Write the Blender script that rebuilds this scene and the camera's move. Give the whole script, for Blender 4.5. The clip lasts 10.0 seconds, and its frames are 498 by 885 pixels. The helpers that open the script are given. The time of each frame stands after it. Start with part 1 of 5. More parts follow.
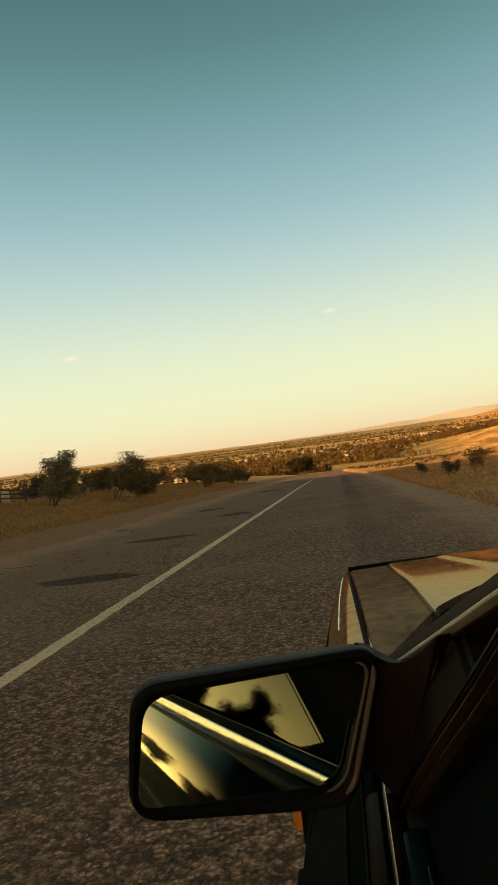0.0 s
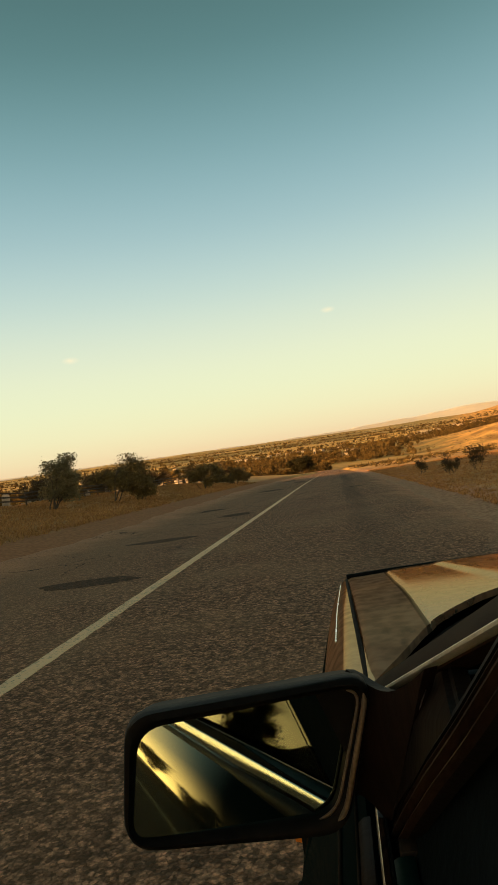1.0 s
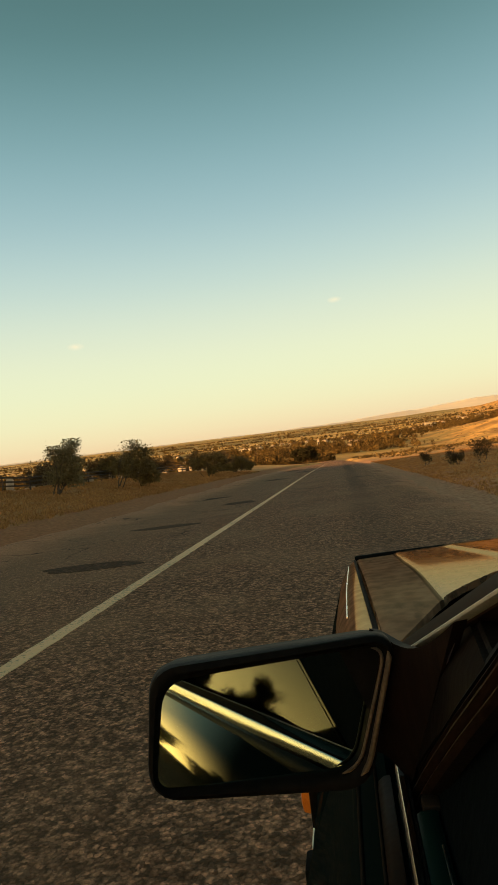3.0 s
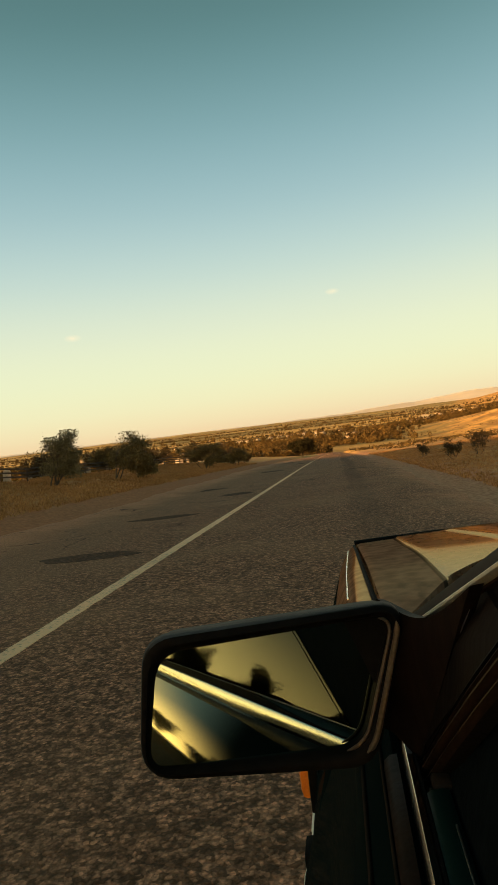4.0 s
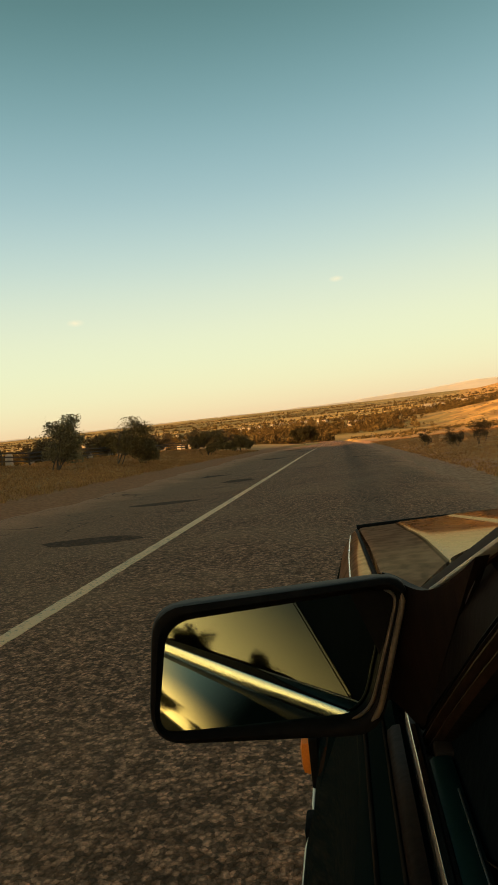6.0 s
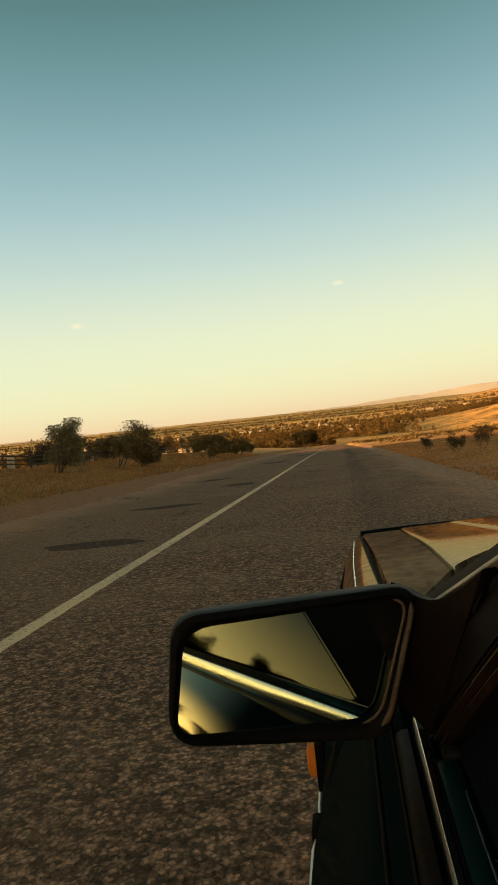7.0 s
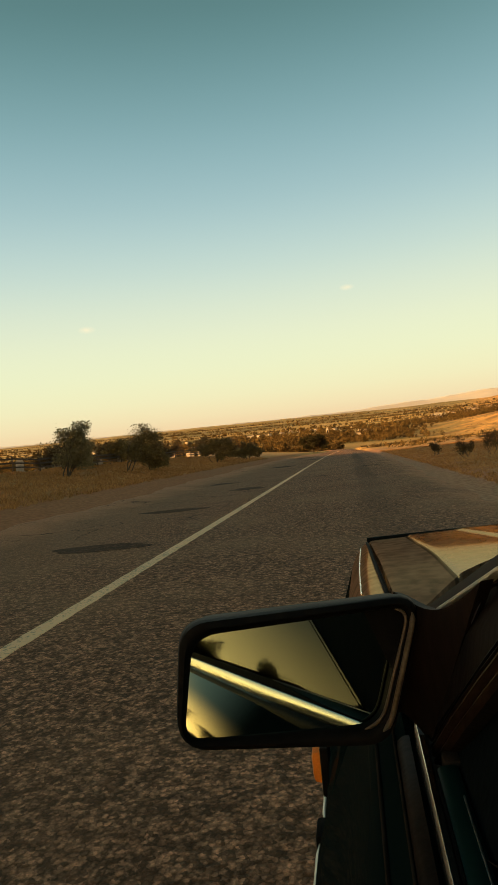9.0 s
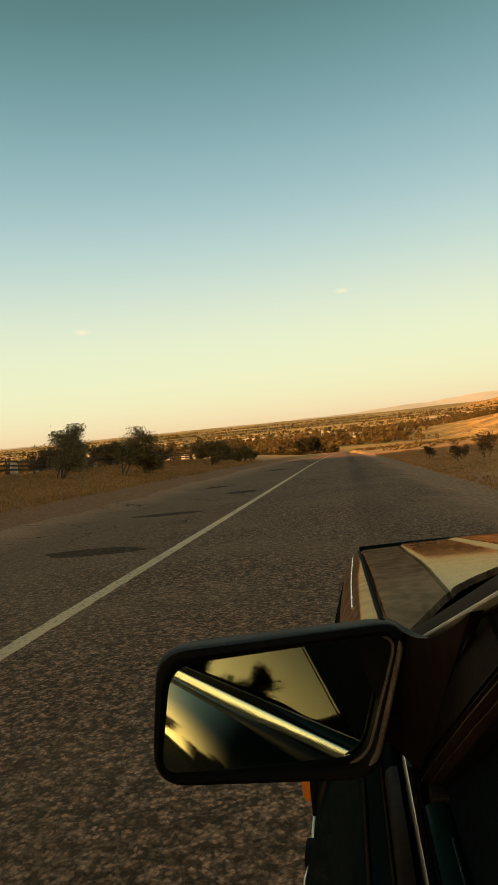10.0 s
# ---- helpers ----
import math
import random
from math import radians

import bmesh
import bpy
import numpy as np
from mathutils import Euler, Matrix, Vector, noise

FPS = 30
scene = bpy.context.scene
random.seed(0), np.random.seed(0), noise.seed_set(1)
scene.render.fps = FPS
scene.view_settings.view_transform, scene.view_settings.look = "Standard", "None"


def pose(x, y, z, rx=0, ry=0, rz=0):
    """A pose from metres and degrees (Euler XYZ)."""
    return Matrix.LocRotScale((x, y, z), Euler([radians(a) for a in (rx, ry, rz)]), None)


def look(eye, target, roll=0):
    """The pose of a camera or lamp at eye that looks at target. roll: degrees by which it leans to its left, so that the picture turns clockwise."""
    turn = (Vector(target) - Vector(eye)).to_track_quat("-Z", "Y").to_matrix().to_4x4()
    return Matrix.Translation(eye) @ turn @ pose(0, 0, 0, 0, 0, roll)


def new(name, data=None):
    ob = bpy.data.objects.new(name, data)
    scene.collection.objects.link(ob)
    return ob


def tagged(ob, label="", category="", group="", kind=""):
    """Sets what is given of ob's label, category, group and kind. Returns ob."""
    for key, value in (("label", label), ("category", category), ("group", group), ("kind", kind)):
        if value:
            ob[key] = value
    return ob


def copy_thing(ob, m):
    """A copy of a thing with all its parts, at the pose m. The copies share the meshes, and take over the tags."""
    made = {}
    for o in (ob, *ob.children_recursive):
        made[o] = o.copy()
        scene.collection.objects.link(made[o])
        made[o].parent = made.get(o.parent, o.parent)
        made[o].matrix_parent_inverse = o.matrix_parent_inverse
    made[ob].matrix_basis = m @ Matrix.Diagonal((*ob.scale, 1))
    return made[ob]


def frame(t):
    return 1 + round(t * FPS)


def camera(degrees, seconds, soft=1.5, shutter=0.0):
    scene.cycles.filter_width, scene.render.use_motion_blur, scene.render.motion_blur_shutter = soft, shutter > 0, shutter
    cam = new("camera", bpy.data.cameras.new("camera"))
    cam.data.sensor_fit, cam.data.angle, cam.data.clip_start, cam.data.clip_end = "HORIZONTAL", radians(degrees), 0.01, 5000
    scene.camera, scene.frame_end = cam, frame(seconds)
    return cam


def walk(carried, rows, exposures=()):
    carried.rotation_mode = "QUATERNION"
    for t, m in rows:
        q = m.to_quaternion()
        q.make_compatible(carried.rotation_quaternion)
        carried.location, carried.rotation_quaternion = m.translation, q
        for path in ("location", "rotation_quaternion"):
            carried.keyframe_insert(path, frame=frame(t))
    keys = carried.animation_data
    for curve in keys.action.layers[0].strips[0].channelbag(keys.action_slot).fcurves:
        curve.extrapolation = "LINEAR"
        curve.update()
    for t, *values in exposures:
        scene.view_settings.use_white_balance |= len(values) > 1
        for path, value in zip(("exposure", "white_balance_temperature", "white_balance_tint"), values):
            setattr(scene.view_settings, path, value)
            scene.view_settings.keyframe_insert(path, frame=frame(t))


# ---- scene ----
PATH = [
    (0.0, 0.0196, -0.0064, 1.3003, -1.2957, 9.9064, 1.3856, -7.28),
    (0.5, 0.038, -0.0185, 1.3263, -1.3344, 9.8866, 1.3952, -7.584),
    (1.0, 0.0339, -0.0135, 1.3284, -1.2795, 9.8995, 1.4109, -7.996),
    (1.5, -0.0032, 0.029, 1.271, -1.2466, 9.9511, 1.1925, -7.045),
    (2.0, 0.0011, 0.003, 1.2813, -1.3228, 9.9144, 1.1791, -7.387),
    (2.5, 0.0098, -0.0283, 1.312, -1.3873, 9.8735, 1.2538, -6.98),
    (4.0, -0.0028, 0.0204, 1.2718, -1.3714, 9.9241, 1.0652, -6.921),
    (4.5, -0.0056, -0.0112, 1.2806, -1.42, 9.884, 0.9897, -6.533),
    (5.0, 0.0028, -0.0044, 1.2831, -1.4387, 9.8855, 0.9479, -7.247),
    (5.5, -0.0024, 0.0125, 1.2609, -1.3976, 9.9064, 0.8582, -6.552),
    (7.0, -0.0181, -0.0122, 1.2734, -1.452, 9.8785, 0.9287, -6.074),
    (7.5, 0.0195, -0.0346, 1.3441, -1.3802, 9.863, 1.0639, -7.021),
    (8.0, 0.0046, -0.0184, 1.319, -1.3476, 9.8844, 0.9917, -7.14),
    (8.5, 0.0156, -0.0074, 1.3116, -1.353, 9.8946, 1.0328, -5.883),
    (9.0, -0.0135, -0.0316, 1.2826, -1.5639, 9.8438, 1.0139, -5.788),
    (9.5, -0.0122, -0.0054, 1.2861, -1.4918, 9.8811, 1.0256, -5.545),
    (10.0, -0.0034, -0.0048, 1.2961, -1.4753, 9.8836, 1.0625, -5.655),
]
cam = camera(42.64, 10.0, soft=1.1)
walk(cam, [(t, look((a, b, c), (d, e, f), r)) for t, a, b, c, d, e, f, r in PATH], exposures=[(0.0, 0.9, 6700, 9), (10.0, 0.9, 6700, 9)])

# ---- sky, sun ----
SUN_AZ, SUN_EL = radians(228.0), radians(12.0)
SUN_DIR = Vector((math.sin(SUN_AZ) * math.cos(SUN_EL), math.cos(SUN_AZ) * math.cos(SUN_EL), math.sin(SUN_EL)))


def make_world():
    w = bpy.data.worlds.new("evening_sky")
    scene.world = w
    w.use_nodes = True
    nt = w.node_tree
    N, L = nt.nodes, nt.links
    N.clear()
    out, bg = N.new("ShaderNodeOutputWorld"), N.new("ShaderNodeBackground")
    sky = N.new("ShaderNodeTexSky")
    sky.sky_type, sky.sun_disc = "NISHITA", False
    sky.sun_elevation, sky.sun_rotation = SUN_EL, SUN_AZ
    sky.air_density, sky.dust_density, sky.ozone_density = 1.0, 1.5, 1.0
    co = N.new("ShaderNodeTexCoord")
    sep = N.new("ShaderNodeSeparateXYZ")
    L.new(co.outputs["Generated"], sep.inputs[0])
    # evening gradient from a warm horizon to a teal zenith
    ramp = N.new("ShaderNodeValToRGB")
    L.new(sep.outputs["Z"], ramp.inputs[0])
    stops = [(0.0, (0.93, 0.67, 0.40)), (0.02, (0.95, 0.79, 0.48)), (0.05, (0.92, 0.885, 0.555)), (0.095, (0.88, 0.93, 0.615)),
             (0.16, (0.81, 0.88, 0.66)), (0.24, (0.585, 0.75, 0.695)), (0.33, (0.375, 0.57, 0.615)), (0.43, (0.225, 0.415, 0.455)),
             (0.54, (0.10, 0.23, 0.235)), (0.68, (0.060, 0.125, 0.127)), (1.0, (0.045, 0.085, 0.087))]
    ramp.color_ramp.interpolation = "B_SPLINE"
    els = ramp.color_ramp.elements
    while len(els) < len(stops):
        els.new(0.5)
    for e, (p, c) in zip(els, stops):
        e.position, e.color = p, (*c, 1)
    # warm glow round the low sun
    dot = N.new("ShaderNodeVectorMath")
    dot.operation = "DOT_PRODUCT"
    L.new(co.outputs["Generated"], dot.inputs[0])
    dot.inputs[1].default_value = SUN_DIR
    mx = N.new("ShaderNodeMath")
    mx.operation, mx.inputs[1].default_value = "MAXIMUM", 0.0
    L.new(dot.outputs["Value"], mx.inputs[0])
    pw = N.new("ShaderNodeMath")
    pw.operation, pw.inputs[1].default_value = "POWER", 24.0
    L.new(mx.outputs[0], pw.inputs[0])
    glow = N.new("ShaderNodeMix")
    glow.data_type, glow.blend_type = "RGBA", "ADD"
    glow.inputs[7].default_value = (2.4, 1.35, 0.42, 1)
    L.new(pw.outputs[0], glow.inputs[0])
    L.new(ramp.outputs[0], glow.inputs[6])
    wide = N.new("ShaderNodeMath")
    wide.operation, wide.inputs[1].default_value = "POWER", 2.5
    L.new(mx.outputs[0], wide.inputs[0])
    dusk = N.new("ShaderNodeMix")
    dusk.data_type, dusk.blend_type = "RGBA", "ADD"
    dusk.inputs[7].default_value = (26.0, 14.0, 3.8, 1)
    low = N.new("ShaderNodeMapRange")
    low.interpolation_type = "SMOOTHSTEP"
    low.inputs[1].default_value, low.inputs[2].default_value, low.inputs[3].default_value, low.inputs[4].default_value = 0.0, 0.26, 1.0, 0.0
    L.new(sep.outputs["Z"], low.inputs[0])
    lobe = N.new("ShaderNodeMath")
    lobe.operation = "MULTIPLY"
    L.new(wide.outputs[0], lobe.inputs[0]), L.new(low.outputs[0], lobe.inputs[1])
    L.new(lobe.outputs[0], dusk.inputs[0])
    L.new(glow.outputs[2], dusk.inputs[6])
    # two faint evening cloud wisps
    wisps = dusk.outputs[2]
    for d, r in (((-0.371, 0.914, 0.166), 0.014), ((0.018, 0.981, 0.192), 0.012)):
        off = N.new("ShaderNodeVectorMath")
        off.operation = "SUBTRACT"
        L.new(co.outputs["Generated"], off.inputs[0])
        off.inputs[1].default_value = d
        squash = N.new("ShaderNodeVectorMath")
        squash.operation = "MULTIPLY"
        L.new(off.outputs[0], squash.inputs[0])
        squash.inputs[1].default_value = (1.0, 1.0, 2.4)
        ln = N.new("ShaderNodeVectorMath")
        ln.operation = "LENGTH"
        L.new(squash.outputs[0], ln.inputs[0])
        fluff = N.new("ShaderNodeTexNoise")
        fluff.inputs["Scale"].default_value, fluff.inputs["Detail"].default_value = 130.0, 4
        L.new(co.outputs["Generated"], fluff.inputs["Vector"])
        soft = N.new("ShaderNodeMapRange")
        soft.inputs[1].default_value, soft.inputs[2].default_value, soft.inputs[3].default_value, soft.inputs[4].default_value = r, r * 0.1, 0.0, 1.5
        L.new(ln.outputs["Value"], soft.inputs[0])
        amount = N.new("ShaderNodeMath")
        amount.operation = "MULTIPLY"
        L.new(soft.outputs[0], amount.inputs[0]), L.new(fluff.outputs[0], amount.inputs[1])
        add = N.new("ShaderNodeMix")
        add.data_type = "RGBA"
        add.inputs[7].default_value = (1.0, 0.93, 0.66, 1)
        L.new(amount.outputs[0], add.inputs[0]), L.new(wisps, add.inputs[6])
        wisps = add.outputs[2]
    # a thin share of the physical sky on top
    mul = N.new("ShaderNodeMix")
    mul.data_type, mul.blend_type = "RGBA", "MULTIPLY"
    mul.inputs[0].default_value = 1.0
    mul.inputs[7].default_value = (0.1, 0.1, 0.1, 1)
    L.new(sky.outputs[0], mul.inputs[6])
    mix = N.new("ShaderNodeMix")
    mix.data_type = "RGBA"
    mix.inputs[0].default_value = 0.06
    L.new(wisps, mix.inputs[6])
    L.new(mul.outputs[2], mix.inputs[7])
    L.new(mix.outputs[2], bg.inputs[0])
    bg.inputs[1].default_value = 0.536
    L.new(bg.outputs[0], out.inputs[0])


make_world()
sun = new("sun", bpy.data.lights.new("sun", "SUN"))
sun.data.energy, sun.data.angle, sun.data.color = 5.0, radians(0.6), (1.0, 0.56, 0.20)
sun.matrix_world = look(SUN_DIR * 50, (0, 0, 0))


# ---- materials ----
def mat(name, c1, c2, scale=4.0, rough=0.8, metal=0.0, bump=0.3, bump_scale=None, fine=None, coat=0.0, per_object=0.0, rough_var=0.1, stretch=(1, 1, 1), spec=0.5, island=0.0):
    """Two colours mixed by noise at two scales, with relief and uneven gloss."""
    m = bpy.data.materials.new(name)
    m.use_nodes = True
    nt = m.node_tree
    N, L = nt.nodes, nt.links
    b = N["Principled BSDF"]
    co = N.new("ShaderNodeTexCoord")
    mp = N.new("ShaderNodeMapping")
    mp.inputs["Scale"].default_value = stretch
    L.new(co.outputs["Object"], mp.inputs[0])
    n1, n2 = N.new("ShaderNodeTexNoise"), N.new("ShaderNodeTexNoise")
    n1.inputs["Scale"].default_value, n1.inputs["Detail"].default_value = scale, 5
    n2.inputs["Scale"].default_value, n2.inputs["Detail"].default_value = fine or scale * 9, 4
    L.new(mp.outputs[0], n1.inputs[0]), L.new(mp.outputs[0], n2.inputs[0])
    avg = N.new("ShaderNodeMath")
    avg.operation = "ADD"
    L.new(n1.outputs[0], avg.inputs[0]), L.new(n2.outputs[0], avg.inputs[1])
    ramp = N.new("ShaderNodeMapRange")
    ramp.inputs[1].default_value, ramp.inputs[2].default_value = 0.72, 1.28
    L.new(avg.outputs[0], ramp.inputs[0])
    mix = N.new("ShaderNodeMix")
    mix.data_type = "RGBA"
    mix.inputs[6].default_value, mix.inputs[7].default_value = (*c1, 1), (*c2, 1)
    L.new(ramp.outputs[0], mix.inputs[0])
    col = mix.outputs[2]
    if per_object or island:
        src = N.new("ShaderNodeNewGeometry").outputs["Random Per Island"] if island else N.new("ShaderNodeObjectInfo").outputs["Random"]
        amount = island or per_object
        mr = N.new("ShaderNodeMapRange")
        mr.inputs[3].default_value, mr.inputs[4].default_value = 1 - amount, 1 + amount
        L.new(src, mr.inputs[0])
        hsv = N.new("ShaderNodeHueSaturation")
        L.new(col, hsv.inputs["Color"]), L.new(mr.outputs[0], hsv.inputs["Value"])
        col = hsv.outputs[0]
    L.new(col, b.inputs["Base Color"])
    rr = N.new("ShaderNodeMapRange")
    rr.inputs[3].default_value, rr.inputs[4].default_value = max(0.02, rough - rough_var), min(1, rough + rough_var)
    L.new(n1.outputs[0], rr.inputs[0])
    L.new(rr.outputs[0], b.inputs["Roughness"])
    b.inputs["Metallic"].default_value = metal
    b.inputs["Coat Weight"].default_value = coat
    b.inputs["Coat Roughness"].default_value = 0.06
    b.inputs["Specular IOR Level"].default_value = spec
    if bump:
        nb = N.new("ShaderNodeTexNoise")
        nb.inputs["Scale"].default_value, nb.inputs["Detail"].default_value = bump_scale or scale * 6, 5
        L.new(mp.outputs[0], nb.inputs[0])
        bp = N.new("ShaderNodeBump")
        bp.inputs["Strength"].default_value, bp.inputs["Distance"].default_value = bump, 0.02
        L.new(nb.outputs[0], bp.inputs["Height"]), L.new(bp.outputs[0], b.inputs["Normal"])
    return m


def mixer(nt, fac, a, b):
    x = nt.nodes.new("ShaderNodeMix")
    x.data_type = "RGBA"
    for sock, v in ((0, fac), (6, a), (7, b)):
        if isinstance(v, (tuple, float, int)):
            x.inputs[sock].default_value = (*v, 1) if isinstance(v, tuple) else v
        else:
            nt.links.new(v, x.inputs[sock])
    return x.outputs[2]


def ranged(nt, v, a, b, c=0.0, d=1.0):
    r = nt.nodes.new("ShaderNodeMapRange")
    r.interpolation_type = "SMOOTHSTEP"
    for i, x in enumerate((a, b, c, d)):
        r.inputs[i + 1].default_value = x
    nt.links.new(v, r.inputs[0])
    return r.outputs[0]


def calc(nt, op, a, b=0.0):
    m = nt.nodes.new("ShaderNodeMath")
    m.operation = op
    for i, v in enumerate((a, b)):
        if isinstance(v, (float, int)):
            m.inputs[i].default_value = v
        else:
            nt.links.new(v, m.inputs[i])
    return m.outputs[0]


def noisy(nt, pos, scale, detail=5, stretch=None, kind="ShaderNodeTexNoise"):
    n = nt.nodes.new(kind)
    n.inputs["Scale"].default_value = scale
    if kind == "ShaderNodeTexNoise":
        n.inputs["Detail"].default_value = detail
    if stretch:
        mp = nt.nodes.new("ShaderNodeMapping")
        mp.inputs["Scale"].default_value = stretch
        nt.links.new(pos, mp.inputs[0])
        pos = mp.outputs[0]
    nt.links.new(pos, n.inputs["Vector"])
    return n


def blank(name, rough=0.9):
    m = bpy.data.materials.new(name)
    m.use_nodes = True
    b = m.node_tree.nodes["Principled BSDF"]
    b.inputs["Roughness"].default_value = rough
    geo = m.node_tree.nodes.new("ShaderNodeNewGeometry")
    sep = m.node_tree.nodes.new("ShaderNodeSeparateXYZ")
    m.node_tree.links.new(geo.outputs["Position"], sep.inputs[0])
    return m, m.node_tree, b, geo.outputs["Position"], sep.outputs


def ground_material():
    m, nt, b, pos, xyz = blank("dry_grass_ground", 0.95)
    b.inputs["Specular IOR Level"].default_value = 0.15
    big, mid, small = noisy(nt, pos, 0.05).outputs[0], noisy(nt, pos, 0.6).outputs[0], noisy(nt, pos, 9.0).outputs[0]
    straw = mixer(nt, ranged(nt, mid, 0.35, 0.65), (0.44, 0.235, 0.085), (0.62, 0.36, 0.14))
    straw = mixer(nt, ranged(nt, small, 0.3, 0.7), mixer(nt, 0.35, straw, (0.12, 0.08, 0.04)), straw)
    scrub = mixer(nt, ranged(nt, big, 0.45, 0.7), straw, (0.30, 0.17, 0.06))
    # bare reddish dirt along the carriageway
    wob = calc(nt, "MULTIPLY", calc(nt, "SUBTRACT", noisy(nt, pos, 0.35).outputs[0], 0.5), 3.2)
    xw = calc(nt, "ADD", xyz["X"], wob)
    dirt = mixer(nt, ranged(nt, small, 0.3, 0.7), (0.33, 0.128, 0.050), (0.49, 0.198, 0.080))
    gravel = mixer(nt, ranged(nt, small, 0.3, 0.7), (0.32, 0.156, 0.080), (0.54, 0.285, 0.150))
    dirt = mixer(nt, ranged(nt, xyz["X"], -4.0, 0.0), dirt, gravel)
    left = ranged(nt, xw, -10.4, -9.0)
    right = ranged(nt, xw, 3.6, 4.6, 1.0, 0.0)
    verge = calc(nt, "MULTIPLY", left, right)
    near = mixer(nt, verge, scrub, dirt)
    # the valley: long field strips, straw and green
    fields = noisy(nt, pos, 1.0, kind="ShaderNodeTexVoronoi", stretch=(0.0022, 0.0065, 0.0))
    fr = nt.nodes.new("ShaderNodeValToRGB")
    fr.color_ramp.interpolation = "CONSTANT"
    sepc = nt.nodes.new("ShaderNodeSeparateColor")
    nt.links.new(fields.outputs["Color"], sepc.inputs[0])
    nt.links.new(sepc.outputs[0], fr.inputs[0])
    cols = [(0.0, (0.66, 0.42, 0.13)), (0.18, (0.28, 0.215, 0.07)), (0.36, (0.48, 0.31, 0.10)), (0.52, (0.19, 0.155, 0.055)), (0.70, (0.38, 0.27, 0.09)), (0.88, (0.74, 0.50, 0.19))]
    els = fr.color_ramp.elements
    while len(els) < len(cols):
        els.new(0.5)
    for e, (p, c) in zip(els, cols):
        e.position, e.color = p, (*c, 1)
    strips = noisy(nt, pos, 1.0, 6, stretch=(0.004, 0.03, 0.0)).outputs[0]
    valley = mixer(nt, ranged(nt, strips, 0.42, 0.6), fr.outputs[0], (0.23, 0.165, 0.055))
    right_side = calc(nt, "SUBTRACT", calc(nt, "MULTIPLY", xyz["Y"], 0.19), xyz["X"])
    edge = calc(nt, "ADD", right_side, calc(nt, "MULTIPLY", calc(nt, "SUBTRACT", big, 0.5), 260.0))
    in_valley = calc(nt, "MULTIPLY", ranged(nt, xyz["Y"], 330.0, 460.0), ranged(nt, edge, -40.0, 60.0))
    hill = mixer(nt, ranged(nt, noisy(nt, pos, 0.02, 6).outputs[0], 0.4, 0.65), (0.78, 0.43, 0.12), (0.50, 0.27, 0.08))
    tuft = noisy(nt, pos, 1.0, 8, stretch=(0.055, 0.016, 0.0)).outputs[0]
    hill = mixer(nt, ranged(nt, tuft, 0.47, 0.60, 0.0, 0.8), hill, (0.22, 0.12, 0.040))
    farther = mixer(nt, ranged(nt, xyz["Y"], 60.0, 190.0), near, hill)
    col = mixer(nt, in_valley, farther, valley)
    nt.links.new(col, b.inputs["Base Color"])
    bp = nt.nodes.new("ShaderNodeBump")
    bp.inputs["Strength"].default_value, bp.inputs["Distance"].default_value = 0.6, 0.06
    nt.links.new(noisy(nt, pos, 5.0, 8).outputs[0], bp.inputs["Height"])
    nt.links.new(bp.outputs[0], b.inputs["Normal"])
    return m


